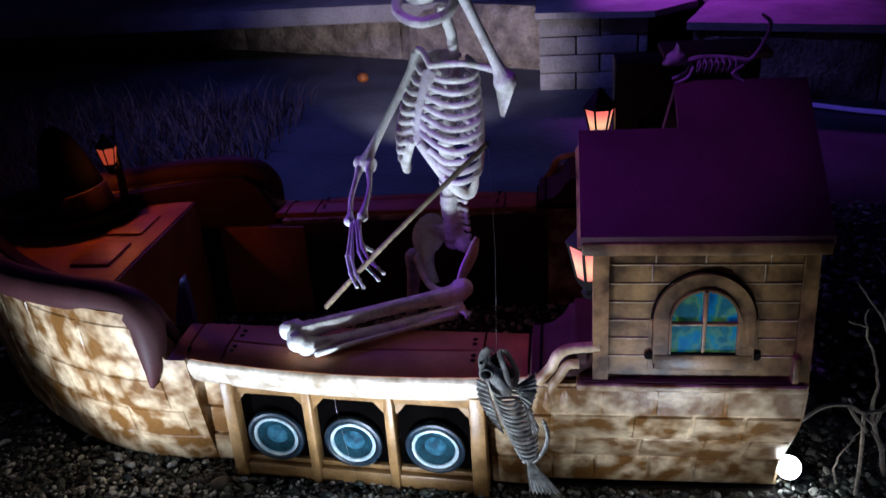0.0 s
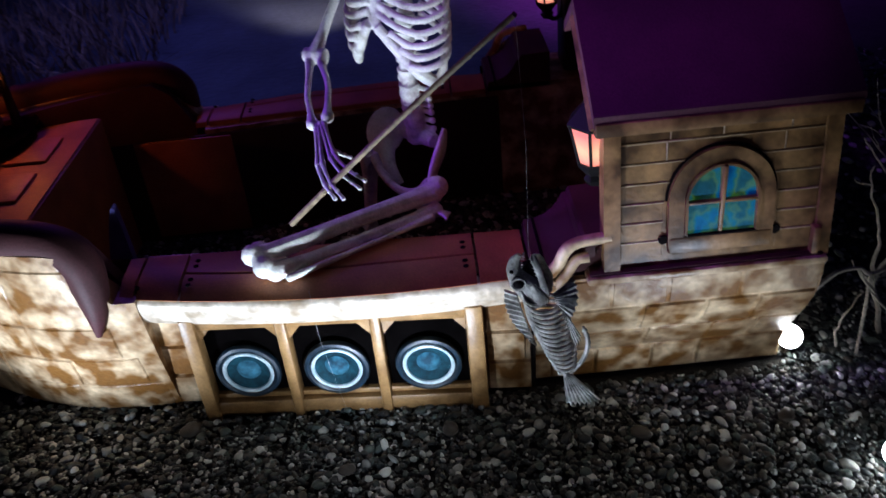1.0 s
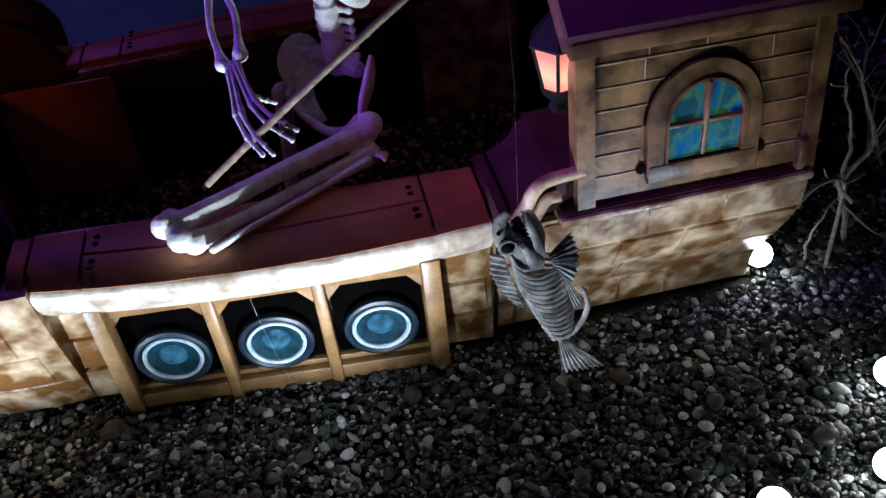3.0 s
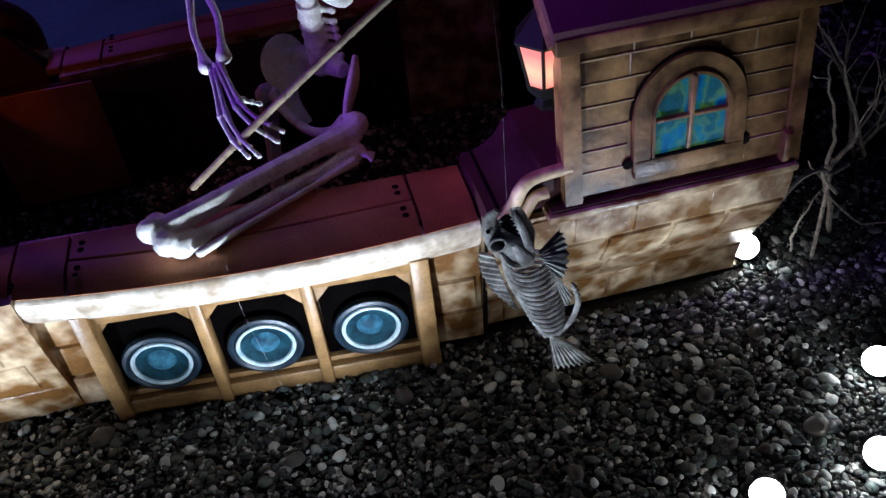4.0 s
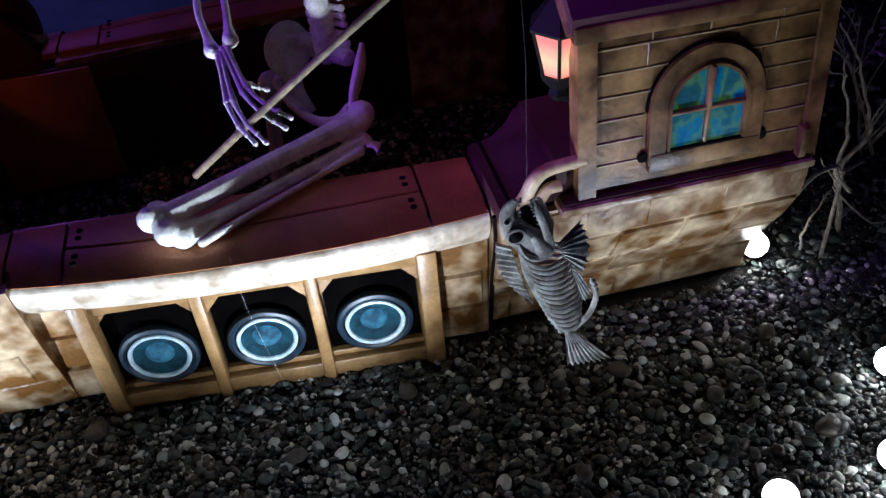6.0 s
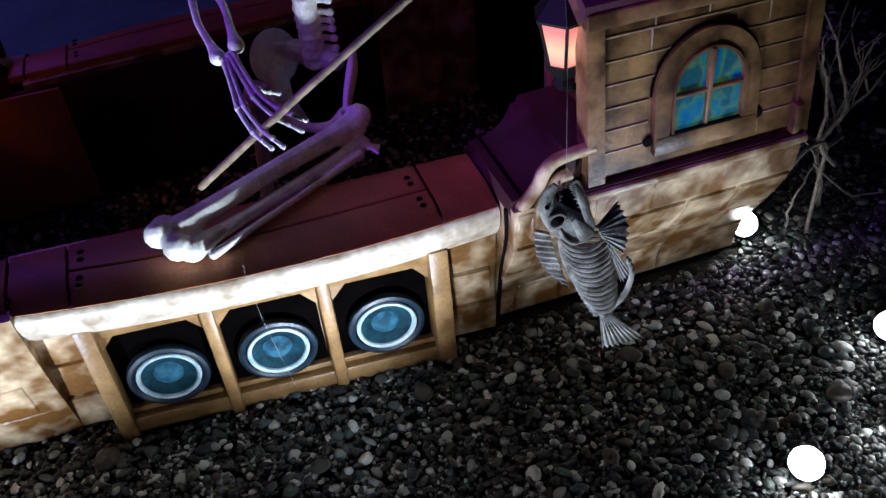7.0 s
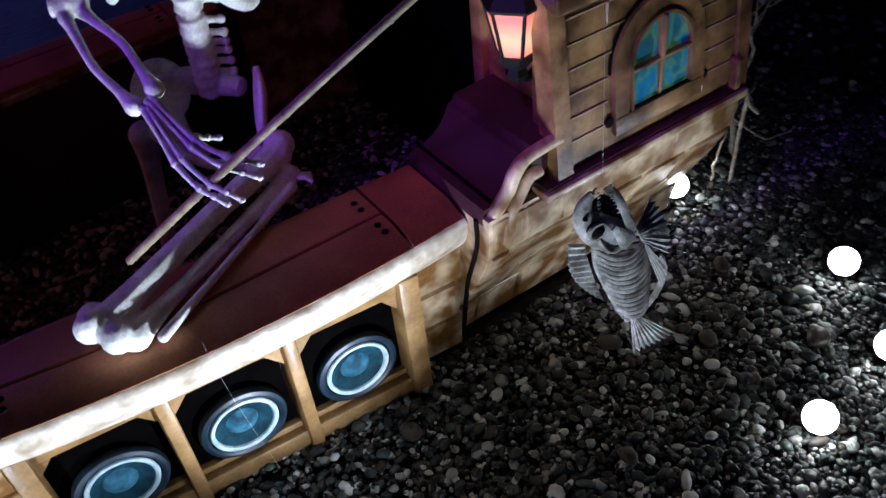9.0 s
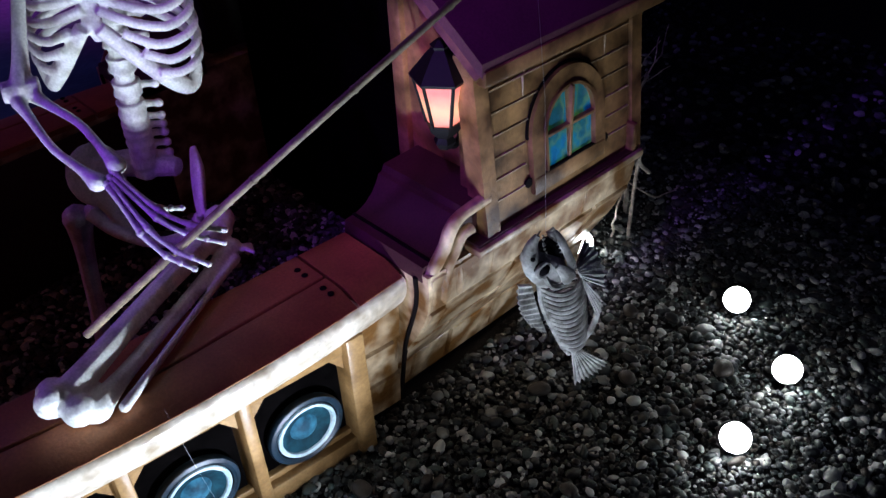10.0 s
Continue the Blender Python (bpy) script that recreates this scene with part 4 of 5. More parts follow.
# ---- fishing rod, line and the hanging fish ----
BUTT, TIP = Vector((-0.362, 0.118, 0.433)), Vector((0.060, -0.312, 0.955))
rod = thing("fishing_rod", "bamboo cane fishing rod held by the skeleton figure", "fishing rod")
pts = [BUTT.lerp(TIP, q) + Vector((0, 0, 0.006 * math.sin(3.1 * q))) for q in np.linspace(0, 1, 25)]
part("cane", tube(bmesh.new(), pts, [0.0062 - 0.0022 * q for q in np.linspace(0, 1, 25)], 10), WOOD, rod)
for q in (0.22, 0.46, 0.68, 0.86):
    p = BUTT.lerp(TIP, q) + Vector((0, 0, 0.006 * math.sin(3.1 * q)))
    d = (TIP - BUTT).normalized()
    part("node", tube(bmesh.new(), [p - d * 0.004, p, p + d * 0.004], [0.0045, 0.0072 - 0.002 * q, 0.0045], 10), WOOD, rod)
line = part("fishing_line", tube(bmesh.new(), [TIP, (0.066, -0.328, 0.78), (0.062, -0.340, 0.590)], 0.00025, 5), LINE, rod, "thin clear line")

tagged(part("thread", tube(bmesh.new(), smooth_path([(-0.332, -0.004, 0.352), (-0.325, -0.030, 0.25), (-0.300, -0.034, 0.06)], 4), 0.00016, 5), LINE), "thin loose nylon thread hanging over the hull side", "thread")

M, TB = Vector((0.060, -0.340, 0.604)), Vector((0.113, -0.355, 0.385))
AX = (TB - M).normalized()
SIDE = Vector((0.95, -0.30, 0.0)).normalized()           # from back fin to belly fin
SIDE = (SIDE - AX * SIDE.dot(AX)).normalized()
OUT = AX.cross(SIDE).normalized()
if OUT.y > 0:
    OUT = -OUT
L = (TB - M).length
MOUTH = mat("dark_mouth", (0.010, 0.008, 0.012), 0.8, bump=0, gloss=0.1)
fish = thing("fish_skeleton", "grey plastic fish skeleton hanging from the fishing line", "fish skeleton")


def fp(s, a, b=0.0):
    """A point of the fish: along the body, towards the belly, out of its flank."""
    return M + AX * s * L + SIDE * a + OUT * b


def row_of_teeth(bm, path, lean, n, size):
    """Small cones along a jaw's edge."""
    p = smooth_path(path, 8)
    for k in range(n):
        q = p[int((len(p) - 1) * (k + 0.3) / n)]
        tube(bm, [q, q + lean * size * (0.7 + 0.3 * (k % 2))], [size * 0.42, size * 0.08], 5)


def fh(s, a, b=0.0):
    """The same for the short head."""
    return fp(-0.03 + 0.72 * (s + 0.03), 0.86 * a - 0.001, b)


# skull with the upper jaw, eye socket and cheek
bm = bmesh.new()
tube(bm, smooth_path([fh(-0.03, -0.010), fh(0.03, -0.022), fh(0.12, -0.027), fh(0.22, -0.021), fh(0.33, -0.010), fh(0.43, 0.000), fh(0.48, 0.006)], 4),
     taper([0.004, 0.0085, 0.0130, 0.0205, 0.0235, 0.0200, 0.008], 4), 18, flat=0.74, side=OUT)
for s in (-1, 1):
    ring = [fh(0.215 + 0.056 * math.cos(q), -0.022 + 0.0120 * math.sin(q), s * (0.0165 - 0.002 * math.sin(q))) for q in np.linspace(0, 2 * math.pi, 15)]
    tube(bm, ring, 0.0028, 6)
    tube(bm, smooth_path([fh(0.26, 0.000, s * 0.016), fh(0.34, 0.008, s * 0.021), fh(0.42, 0.012, s * 0.020), fh(0.47, 0.016, s * 0.012)], 3), taper([0.004, 0.0095, 0.0105, 0.004], 3), 10, flat=0.40, side=OUT)
    tube(bm, smooth_path([fh(0.30, -0.022, s * 0.015), fh(0.40, -0.018, s * 0.018), fh(0.47, -0.006, s * 0.016), fh(0.475, 0.014, s * 0.014)], 4), 0.0034, 7)
skull = part("skull", bm, FISHBONE, fish, "grey bony head with a gaping mouth")
for s in (-1, 1):
    part("eye_socket", ball(bmesh.new(), fh(0.215, -0.022, s * 0.0120), 0.0105, (1.0, 1.0, 1.0)), MOUTH, skull, "dark round eye socket")
    part("nostril", ball(bmesh.new(), fh(0.105, -0.030, s * 0.0098), 0.0030), MOUTH, skull)
# dark wedge added as the shade in the gap between the jaws
bm = bmesh.new()
tube(bm, smooth_path([fh(0.06, -0.006), fh(0.18, 0.004), fh(0.34, 0.013)], 4), taper([0.010, 0.0125, 0.008], 4), 10, flat=0.55, side=OUT)
part("mouth_lining", bm, MOUTH, skull, "added dark wedge for the shade between the jaws")
bm = bmesh.new()
for s in (-1, 1):
    row_of_teeth(bm, [fh(-0.025, -0.005, s * 0.004), fh(0.04, -0.010, s * 0.009), fh(0.12, -0.011, s * 0.012), fh(0.20, -0.004, s * 0.013)], SIDE, 9, 0.0042)
part("teeth", bm, FISHBONE, skull)
# lower jaw: two branches that meet at the tip
bm = bmesh.new()
for s in (-1, 1):
    tube(bm, smooth_path([fh(0.00, 0.014, s * 0.002), fh(0.06, 0.017, s * 0.010), fh(0.20, 0.020, s * 0.015), fh(0.33, 0.021, s * 0.019), fh(0.41, 0.018, s * 0.016)], 4),
         taper([0.0038, 0.0052, 0.0054, 0.0058, 0.004], 4), 10, flat=0.40, side=OUT)
jaw = part("lower_jaw", bm, FISHBONE, fish, "toothed lower jaw hanging open")
bm = bmesh.new()
for s in (-1, 1):
    row_of_teeth(bm, [fh(0.005, 0.010, s * 0.003), fh(0.06, 0.012, s * 0.010), fh(0.20, 0.015, s * 0.014)], -SIDE, 8, 0.0042)
part("teeth", bm, FISHBONE, jaw)
# spine
bm = bmesh.new()


def rib_width(s):
    return 0.036 * max(0.02, 1 - ((s - 0.42) / 0.62) ** 2) ** 0.5


tube(bm, smooth_path([fp(0.30, -0.022), fp(0.50, -0.026), fp(0.8, -0.016), fp(1.0, 0.0)], 4), 0.0048, 8)
for j in range(17):
    s = 0.34 + 0.64 * j / 16
    ball(bm, fp(s, -0.70 * rib_width(s) + 0.002), 0.0062 - 0.0018 * j / 16, (1, 1, 0.8))
part("spine", bm, FISHBONE, fish)
# ribs, each pair one piece
for j in range(14):
    s = 0.365 + 0.555 * j / 13
    w = rib_width(s)
    thick = 0.021 * (1 - 0.60 * (s - 0.42) / 0.55)
    bm = bmesh.new()
    for sg in (-1, 1):
        tube(bm, smooth_path([fp(s - 0.035, -0.72 * w, 0), fp(s - 0.004, -0.35 * w, sg * thick * 0.85), fp(s + 0.018, 0.20 * w, sg * thick), fp(s + 0.012, 0.75 * w, sg * thick * 0.55), fp(s - 0.010, 1.0 * w, 0)], 3),
             taper([0.0024, 0.0027, 0.0027, 0.0023, 0.0016], 3), 7, flat=1.15, side=AX)
    part("rib", bm, FISHBONE, fish)


def fan(bm, roots, tips, bulge, thick=0.0010, ray=0.0021):
    """A ribbed, saw-edged fin between a line of roots and a line of tips."""
    nn = (tips[0] - roots[0]).cross(tips[-1] - roots[0]).normalized()
    cols = []
    for k, (r, t) in enumerate(zip(roots, tips)):
        q = k / (len(tips) - 1)
        e = t + (t - r).normalized() * bulge * math.sin(math.pi * q)
        if k % 2:
            e = r.lerp(e, 0.90)
        cols.append((r, r.lerp(e, 0.5) + nn * bulge * 0.15, e))
    grid = [[[bm.verts.new(p + nn * o * (thick * 0.5 if k % 2 else ray)) for p in c] for k, c in enumerate(cols)] for o in (1, -1)]
    for a, b in zip(range(len(cols) - 1), range(1, len(cols))):
        for j in (0, 1):
            bm.faces.new((grid[0][a][j], grid[0][b][j], grid[0][b][j + 1], grid[0][a][j + 1]))
            bm.faces.new((grid[1][a][j], grid[1][a][j + 1], grid[1][b][j + 1], grid[1][b][j]))
        for j in (0, 2):
            bm.faces.new((grid[0][a][j], grid[1][a][j], grid[1][b][j], grid[0][b][j]))
    for c in (0, -1):
        for j in (0, 1):
            bm.faces.new((grid[0][c][j], grid[0][c][j + 1], grid[1][c][j + 1], grid[1][c][j]))
    return bm


def along(a, b, n):
    return [a.lerp(b, k / (n - 1)) for k in range(n)]


n = 21
back = [fp(s, -0.80 * rib_width(s) - 0.006) for s in np.linspace(0.28, 0.72, n)]
high = [fp(s - 0.05, -0.80 * rib_width(s) - 0.008 - 0.022 * math.sin(0.75 + 2.1 * k / (n - 1))) for k, s in enumerate(np.linspace(0.28, 0.72, n))]
part("back_fin", fan(bmesh.new(), back, high, 0.0, ray=0.0030), FISHBONE, fish, "ribbed fin along the back")
part("side_fin", fan(bmesh.new(), along(fp(0.27, 0.024, 0.012), fp(0.35, 0.026, 0.016), 17), along(fp(0.22, 0.056, -0.010), fp(0.42, 0.046, 0.036), 17), 0.010), FISHBONE, fish, "broad saw-edged side fin")
part("belly_fin", fan(bmesh.new(), along(fp(0.36, 0.028, 0.010), fp(0.42, 0.030, 0.010), 9), along(fp(0.62, 0.048, 0.018), fp(0.68, 0.034, 0.022), 9), 0.006), FISHBONE, fish, "narrow drooping fin")
bm = bmesh.new()
keel = smooth_path([fp(0.60, 0.050), fp(0.74, 0.050), fp(0.88, 0.034), fp(0.98, 0.010)], 4)
tube(bm, keel, taper([0.002, 0.0036, 0.0040, 0.0030], 4), 7)
for p in keel[1:]:
    ball(bm, p, 0.0044, (1, 0.8, 1))
part("keel", bm, FISHBONE, fish, "knobbly bony keel")
part("tail_fin", fan(bmesh.new(), along(fp(0.985, -0.004), fp(0.985, 0.006), 17), along(fp(1.26, -0.014, 0.006), fp(1.27, 0.046, 0.004), 17), 0.002), FISHBONE, fish, "fan-shaped tail fin")

# ---- the cat skeleton on the cabin roof ----
bm = bmesh.new()
CB = Vector((0.425, 0.215, 0.930))
back = smooth_path([CB + Vector(p) for p in ((-0.012, 0.0, 0.015), (0.03, 0.0, 0.030), (0.09, 0.01, 0.028), (0.15, 0.01, 0.018), (0.175, 0.01, 0.02), (0.205, 0.02, 0.06), (0.220, 0.02, 0.115), (0.195, 0.02, 0.140))], 4)
tube(bm, back, taper([0.009, 0.008, 0.007, 0.009, 0.007, 0.006, 0.006, 0.004], 4), 8)
for k in range(7):
    c = CB + Vector((0.03 + 0.016 * k, 0.004, 0.028))
    for s in (-1, 1):
        tube(bm, smooth_path([c, c + Vector((0.004, s * 0.024, -0.012)), c + Vector((0, s * 0.012, -0.040))], 3), 0.0028, 6)
ball(bm, CB + Vector((-0.032, -0.005, 0.032)), 0.024, (1.2, 0.9, 0.95))
ball(bm, CB + Vector((-0.054, -0.012, 0.022)), 0.013, (1.2, 1, 0.8))
for s in (-1, 1):
    tube(bm, [CB + Vector((-0.028, s * 0.012, 0.046)), CB + Vector((-0.028, s * 0.016, 0.072))], [0.010, 0.001], 6)
    tube(bm, smooth_path([CB + Vector((0.015, s * 0.02, 0.01)), CB + Vector((0.0, s * 0.026, -0.018)), CB + Vector((-0.035, s * 0.026, -0.034))], 3), 0.005, 6)
    tube(bm, smooth_path([CB + Vector((0.15, s * 0.02, 0.01)), CB + Vector((0.12, s * 0.03, -0.01)), CB + Vector((0.15, s * 0.03, -0.034))], 3), 0.0055, 6)
for v in bm.verts:
    v.co = CB + (v.co - CB) * 0.72
CATBONE = mat("dull_bone_plastic", (0.55, 0.53, 0.50), 0.6, scale=30)
tagged(part("cat_skeleton", bm, CATBONE), "small plastic cat skeleton with raised tail lying on the cabin roof", "cat skeleton")

# ---- patio wall behind ----
wall = thing("retaining_wall", "low rough stone retaining wall along the patio", "wall", kind="structure")


def rough_block(a, b, h, depth, material, parent, name, seed):
    """A rock-faced block between two plan points."""
    a, b = Vector((*a, 0)), Vector((*b, 0))
    d = (b - a).normalized()
    nrm = Vector((d.y, -d.x, 0))
    if nrm.y > 0:
        nrm = -nrm
    length = (b - a).length
    nu, nv = max(3, int(length / 0.04)), 9
    bm = bmesh.new()

    def face(u, v):
        p = a + d * length * u + Vector((0, 0, h[0] + (h[1] - h[0]) * v))
        edge = min(u, 1 - u, v, 1 - v) * 8
        k = noise.fractal(p * 7 + Vector((seed, 0, 0)), 0.8, 2.0, 4)
        return p + nrm * (0.05 * min(1, edge) + 0.035 * k * min(1, edge))
    grid_solid(bm, face, lambda u, v: a + d * length * u - nrm * depth + Vector((0, 0, h[0] + (h[1] - h[0]) * v)), nu, nv)
    return part(name, bm, material, parent)


LINE_PTS = [(-5.2, 5.75), (-3.7, 5.45), (-2.32, 5.16), (-0.95, 4.60), (0.12, 4.10)]
for k, (a, b) in enumerate(zip(LINE_PTS, LINE_PTS[1:])):
    d = Vector(b) - Vector(a)
    rough_block(Vector(a) + d * 0.005, Vector(b) - d * 0.005, (0.0, 0.42), 0.25, STONE, wall, "stone", k * 3.1)
rough_block((0.93, 3.45), (1.86, 3.17), (0.0, 0.375), 0.25, STONE, wall, "stone", 17.0)
rough_block((1.87, 3.166), (3.5, 2.68), (0.0, 0.375), 0.25, STONE, wall, "stone", 21.0)
rough_block((3.51, 2.677), (5.5, 2.08), (0.0, 0.375), 0.25, STONE, wall, "stone", 25.0)
steps_wall = thing("block_pier", "grey stacked concrete block pier at the patio edge", "block pier", kind="structure")
for row in range(4):
    x = 0.06 + (0.14 if row % 2 else 0.0) - 0.14
    while x < 0.68:
        x0, x1 = max(x, 0.06), min(x + 0.36, 0.70)
        if x1 - x0 > 0.05:
            part("block", box(bmesh.new(), (x0 + 0.004, 3.60 + rnd.uniform(0, 0.02), 0.108 * row), (x1 - 0.004, 4.3, 0.108 * row + 0.103), 0.008), BLOCK, steps_wall)
        x += 0.36


def prism(pts, z0, z1):
    """An upright slab over a plan outline."""
    bm = bmesh.new()
    lo, hi = [bm.verts.new((*p, z0)) for p in pts], [bm.verts.new((*p, z1)) for p in pts]
    bm.faces.new(lo[::-1])
    bm.faces.new(hi)
    for j in range(len(pts)):
        k = (j + 1) % len(pts)
        bm.faces.new((lo[j], lo[k], hi[k], hi[j]))
    bmesh.ops.bevel(bm, geom=[e for e in bm.edges if e.calc_face_angle(0) > 0.5], offset=0.008, segments=2, affect="EDGES")
    return bm


patio = part("patio", box(bmesh.new(), (-9, 4.45, 0.30), (9, 14, 0.425), 0.01), PAVING)
tagged(patio, "concrete patio above the retaining wall in purple light", "patio", kind="structure")
part("cap_slab", prism([(0.04, 3.58), (0.72, 3.50), (1.00, 3.80), (1.02, 4.5), (0.04, 4.5)], 0.434, 0.470), PAVING, steps_wall)
tagged(part("patio", prism([(0.88, 3.38), (1.83, 3.09), (3.5, 2.59), (5.6, 1.97), (9.0, 1.97), (9.0, 4.44), (1.11, 4.44), (1.11, 4.08)], 0.38, 0.422), PAVING), "concrete patio edge beside the pier in purple light", "patio", kind="structure")
bm = bmesh.new()
tube(bm, smooth_path([(1.2, 3.14, 0.03), (1.48, 3.05, 0.03), (1.81, 2.86, 0.03), (2.6, 2.55, 0.03), (3.6, 2.25, 0.03)], 6), 0.012, 8)
tagged(part("rope_light", bm, ROPE), "blue glowing rope light along the ground", "rope light")
bm = bmesh.new()
ball(bm, (0, 0, 0.03), 0.04, (1, 1, 0.85), sub=3)
pum = part("ornament", bm, ORANGE_BAND)
pum.location = (-1.12, 3.98, 0.0)
tagged(pum, "small orange ball ornament on the dark path", "ornament")

# patio lamp head
plamp = thing("floodlight", "small lit floodlight on the patio edge", "floodlight", at=(0.58, 4.05, 0.47))
part("head", box(bmesh.new(), (-0.07, -0.03, 0.03), (0.07, 0.03, 0.11), 0.01), BLACK, plamp)
part("lens", box(bmesh.new(), (-0.06, -0.036, 0.04), (0.06, -0.029, 0.10), 0.004), mat("purple_lens", (0.6, 0.4, 0.8), 0.3, emit=(0.8, 0.5, 1.0), power=2.5, bump=0), plamp)
part("foot", box(bmesh.new(), (-0.04, -0.03, 0.0), (0.04, 0.03, 0.03), 0.004), BLACK, plamp)


# ---- bare shrubs and dry grass ----
def shrub(seed, place, height, label):
    r = random.Random(seed)
    bm = bmesh.new()

    def grow(p, d, length, rad, level):
        pts = [p]
        for k in range(4):
            d = (d + Vector((r.uniform(-1, 1), r.uniform(-1, 1), r.uniform(-0.5, 0.8))) * 0.28).normalized()
            pts.append(pts[-1] + d * length / 4)
        tube(bm, pts, [rad * (1 - 0.12 * k) for k in range(5)], 5)
        if level < 2:
            for k in range(3):
                q = pts[r.randint(1, 4)]
                nd = (d + Vector((r.uniform(-1, 1), r.uniform(-1, 1), r.uniform(-0.2, 0.7))) * 0.9).normalized()
                grow(q, nd, length * r.uniform(0.5, 0.8), rad * 0.62, level + 1)
    for k in range(3):
        grow(Vector((r.uniform(-0.05, 0.05), r.uniform(-0.05, 0.05), -0.01)), Vector((r.uniform(-0.6, 0.6), r.uniform(-0.6, 0.6), 1)).normalized(), height * r.uniform(0.4, 0.6), 0.0058, 0)
    ob = part("shrub", bm, TWIG)
    ob.location = place
    return tagged(ob, label, "shrub", "bare shrubs")


def limb(bm, path, r0, r1):
    p = smooth_path(path, 3)
    k = len(p)
    tube(bm, [q + Vector((noise.noise(q * 40), noise.noise(q * 40 + Vector((9, 0, 0))), noise.noise(q * 40 + Vector((0, 9, 0))))) * 0.006 for q in p], [0.58 * (r0 + (r1 - r0) * j / (k - 1)) for j in range(k)], 6)


# the crooked shrub that reaches up beside the cabin
bm = bmesh.new()
limb(bm, [(0.905, 0.11, -0.01), (0.885, 0.10, 0.07), (0.858, 0.10, 0.145), (0.842, 0.09, 0.20)], 0.012, 0.009)
limb(bm, [(0.858, 0.10, 0.145), (0.880, 0.11, 0.185), (0.905, 0.10, 0.245), (0.890, 0.10, 0.30), (0.868, 0.10, 0.345), (0.836, 0.10, 0.420), (0.800, 0.09, 0.47), (0.776, 0.10, 0.505)], 0.009, 0.003)
limb(bm, [(0.842, 0.09, 0.20), (0.846, 0.09, 0.26), (0.834, 0.09, 0.318), (0.803, 0.09, 0.402), (0.800, 0.09, 0.445)], 0.008, 0.003)
limb(bm, [(0.803, 0.09, 0.402), (0.780, 0.09, 0.412), (0.762, 0.08, 0.424)], 0.004, 0.002)
limb(bm, [(0.836, 0.10, 0.420), (0.860, 0.12, 0.47), (0.885, 0.13, 0.54), (0.93, 0.14, 0.58)], 0.0045, 0.002)
limb(bm, [(0.858, 0.10, 0.145), (0.82, 0.08, 0.19), (0.786, 0.07, 0.232)], 0.005, 0.0025)
limb(bm, [(0.880, 0.11, 0.185), (0.93, 0.14, 0.21), (0.98, 0.16, 0.26), (1.03, 0.17, 0.30)], 0.007, 0.003)
limb(bm, [(0.93, 0.14, 0.21), (0.96, 0.15, 0.29), (0.975, 0.16, 0.34)], 0.004, 0.002)
limb(bm, [(0.98, 0.16, 0.26), (1.00, 0.17, 0.33), (1.05, 0.16, 0.38)], 0.004, 0.002)
limb(bm, [(0.856, 0.10, 0.13), (0.906, 0.05, 0.075), (0.935, 0.03, 0.065), (0.985, 0.02, 0.075)], 0.005, 0.003)
limb(bm, [(0.784, 0.06, -0.01), (0.772, 0.05, 0.06), (0.780, 0.05, 0.11), (0.82, 0.06, 0.16)], 0.006, 0.003)
tagged(part("shrub", bm, TWIG), "crooked bare shrub beside the stern of the ship", "shrub", "bare shrubs")
shrub(12, (1.13, 0.34, 0), 0.50, "bare twiggy shrub beside the stern of the ship")
STICKS = [[(0.655, -0.045, 0.26), (0.70, -0.03, 0.285), (0.755, -0.01, 0.275), (0.80, 0.02, 0.235), (0.86, 0.05, 0.225)], [(0.755, -0.01, 0.275), (0.775, 0.0, 0.24), (0.80, -0.01, 0.21)],
          [(0.800, 0.02, 0.235), (0.815, 0.035, 0.12), (0.82, 0.04, -0.005)]]
bm = bmesh.new()
for s in STICKS:
    tube(bm, smooth_path(s, 3), 0.0045, 6)
tagged(part("dead_branch", bm, TWIG), "pale bare dead branch leaning by the stern", "branch")


def grass(name, n, x0, x1, y0, y1, h, seed, label):
    rng = np.random.default_rng(seed)
    bm = bmesh.new()
    for _ in range(n):
        p = Vector((rng.uniform(x0, x1), rng.uniform(y0, y1), 0))
        d = Vector((rng.normal(0, 0.35), rng.normal(0, 0.35), 1))
        k = h * rng.uniform(0.5, 1.2)
        w = Vector((rng.normal(), rng.normal(), 0)).normalized() * 0.004
        a, b = p + d * k * 0.55, p + d * k + Vector((d.x, d.y, -0.3)) * k * 0.4
        v = [bm.verts.new(q) for q in (p - w, p + w, a + w * 0.7, a - w * 0.7, b)]
        bm.faces.new(v[:4])
        bm.faces.new((v[3], v[2], v[4]))
    return tagged(part(name, bm, DRY), label, "grass", kind="stuff")


grass("dry_grass", 2600, -3.6, -1.3, 1.75, 3.4, 0.22, 8, "dry brown grass clumps behind the bow")


# ---- planks moulded into the hull and cabin, the many small pieces last ----
def plank(x0, x1, z0, z1, face, proud, parent, material, bevel=0.004, n=4):
    bm = bmesh.new()
    off = lambda u, v: min(1.0, min(u, 1 - u) * (x1 - x0) / bevel, min(v, 1 - v) * (z1 - z0) / bevel)
    us = [0, bevel / (x1 - x0)] + [k / n for k in range(1, n)] + [1 - bevel / (x1 - x0), 1]
    vs = [0, bevel / (z1 - z0), 1 - bevel / (z1 - z0), 1]
    rows = [[bm.verts.new((x0 + (x1 - x0) * u, face(x0 + (x1 - x0) * u, z0 + (z1 - z0) * v) + 0.002 - proud * off(u, v) - 0.001, z0 + (z1 - z0) * v)) for v in vs] for u in us]
    for a, b in zip(rows, rows[1:]):
        for j in range(len(vs) - 1):
            bm.faces.new((a[j], b[j], b[j + 1], a[j + 1]))
    return part("plank", bm, material, parent)


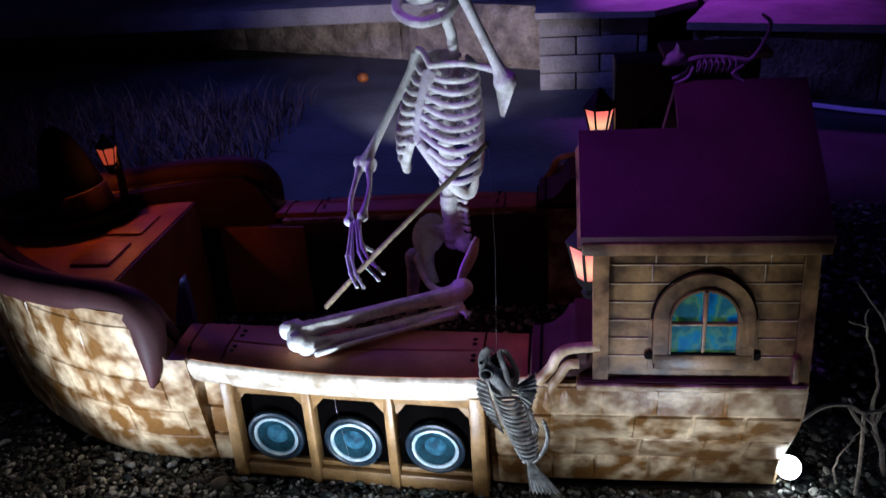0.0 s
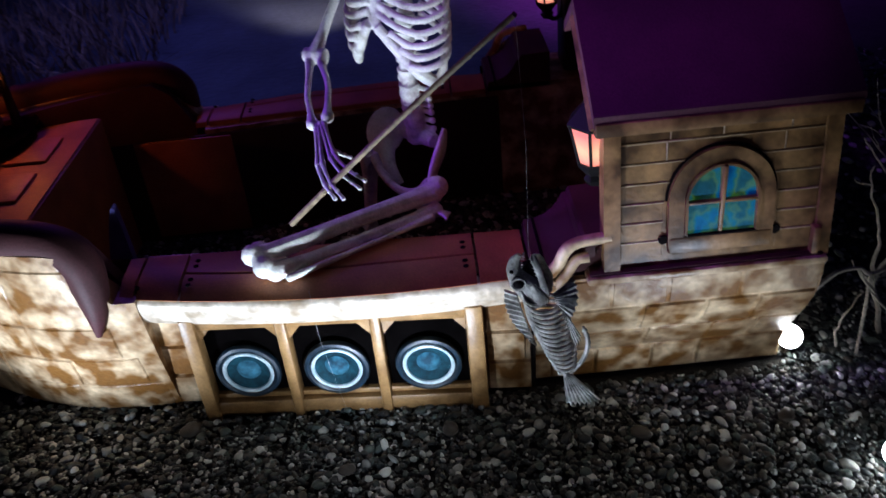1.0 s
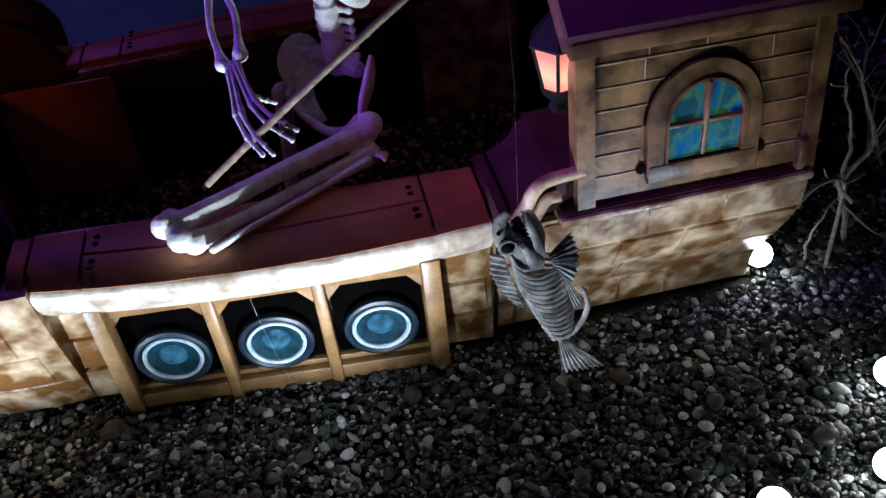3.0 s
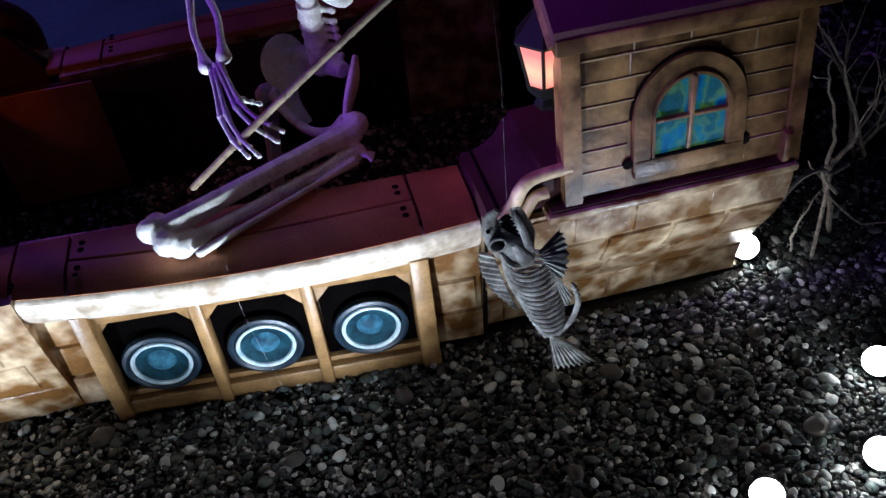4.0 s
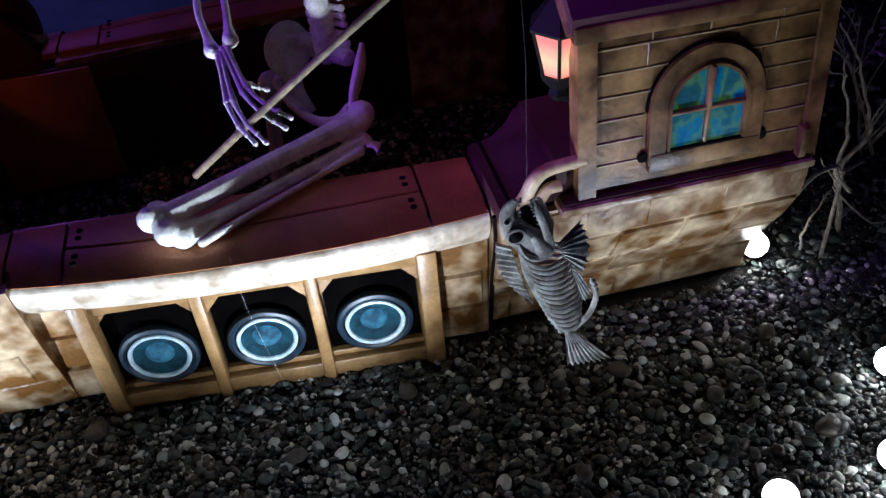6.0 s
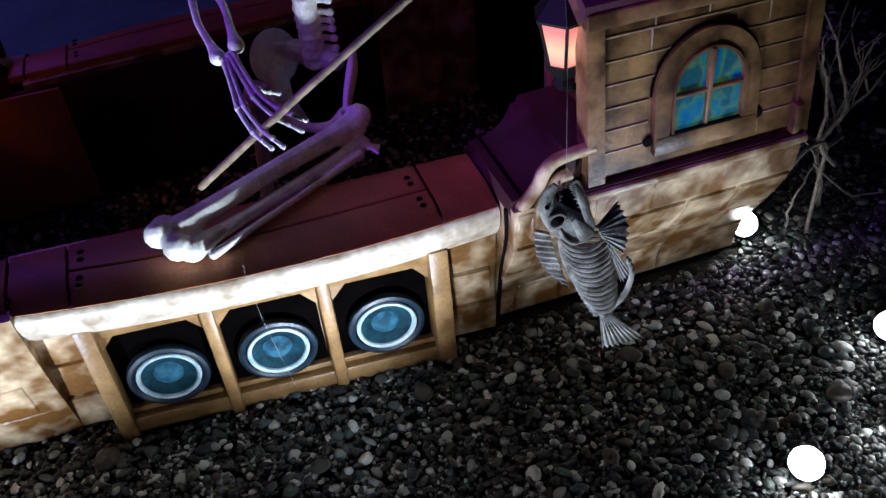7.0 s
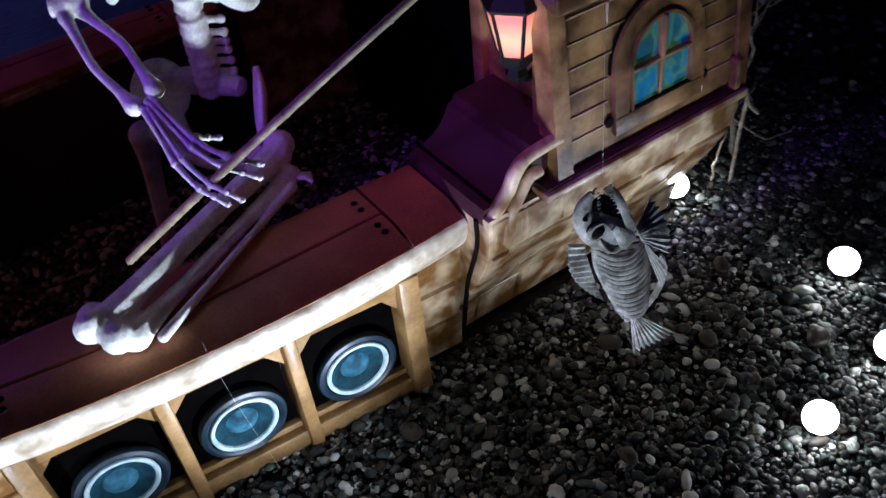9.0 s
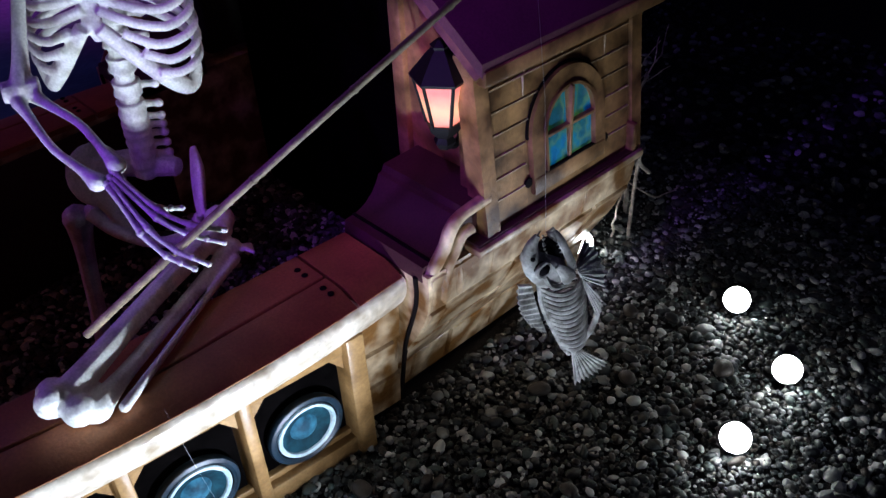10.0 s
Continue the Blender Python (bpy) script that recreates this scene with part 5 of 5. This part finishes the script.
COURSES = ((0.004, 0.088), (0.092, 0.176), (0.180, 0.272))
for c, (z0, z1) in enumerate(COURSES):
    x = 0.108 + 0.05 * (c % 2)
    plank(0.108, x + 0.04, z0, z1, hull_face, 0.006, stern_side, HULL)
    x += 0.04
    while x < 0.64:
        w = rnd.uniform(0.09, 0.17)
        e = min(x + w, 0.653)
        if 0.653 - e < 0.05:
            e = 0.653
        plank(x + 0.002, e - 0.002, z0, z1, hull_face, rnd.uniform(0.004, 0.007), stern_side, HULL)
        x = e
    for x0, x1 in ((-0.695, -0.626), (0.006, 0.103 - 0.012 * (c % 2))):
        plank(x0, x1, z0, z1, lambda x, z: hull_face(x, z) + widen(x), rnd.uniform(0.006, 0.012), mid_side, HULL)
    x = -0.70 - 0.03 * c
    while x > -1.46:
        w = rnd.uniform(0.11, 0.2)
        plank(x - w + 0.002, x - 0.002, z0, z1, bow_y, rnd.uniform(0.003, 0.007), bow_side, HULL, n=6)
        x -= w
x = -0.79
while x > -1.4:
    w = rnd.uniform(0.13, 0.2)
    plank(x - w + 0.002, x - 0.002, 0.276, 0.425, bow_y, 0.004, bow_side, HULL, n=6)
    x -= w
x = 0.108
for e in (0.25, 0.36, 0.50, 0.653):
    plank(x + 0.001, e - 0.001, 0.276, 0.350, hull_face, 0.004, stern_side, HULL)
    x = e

cab_face = lambda x, z: wall_y(z)
for c in range(7):
    z0, z1 = 0.386 + 0.0385 * c, 0.386 + 0.0385 * (c + 1) - 0.0004
    zm = (z0 + z1) / 2
    hw = 0.0 if zm > WZ + WO + 0.012 else (WO + 0.008 if zm < WZ else max(0.0, (WO + 0.008) ** 2 - (zm - WZ) ** 2) ** 0.5)
    for lo, hi in (((0.263, WX - hw), (WX + hw, 0.621)) if hw > 0.01 else ((0.263, 0.621),)):
        x = lo
        first = True
        while x < hi - 0.004:
            w = rnd.uniform(0.075, 0.15) * (0.6 if first and c % 2 else 1)
            first = False
            e = min(x + w, hi)
            if hi - e < 0.03:
                e = hi
            plank(x + 0.0003, e - 0.0003, z0, z1, cab_face, rnd.uniform(0.0016, 0.0024), cabin, CABIN, 0.0015, 2)
            if e < hi - 0.01:
                part("seam", box(bmesh.new(), (e - 0.0014, wall_y(zm) - 0.0030, z0), (e + 0.0014, wall_y(zm) + 0.002, z1), 0.0008, 1), SEAM, cabin)
            x = e
        if c:
            part("seam", box(bmesh.new(), (lo, wall_y(z0) - 0.0034, z0 - 0.0020), (hi, wall_y(z0) + 0.002, z0 + 0.0012), 0.0008, 1), SEAM, cabin)
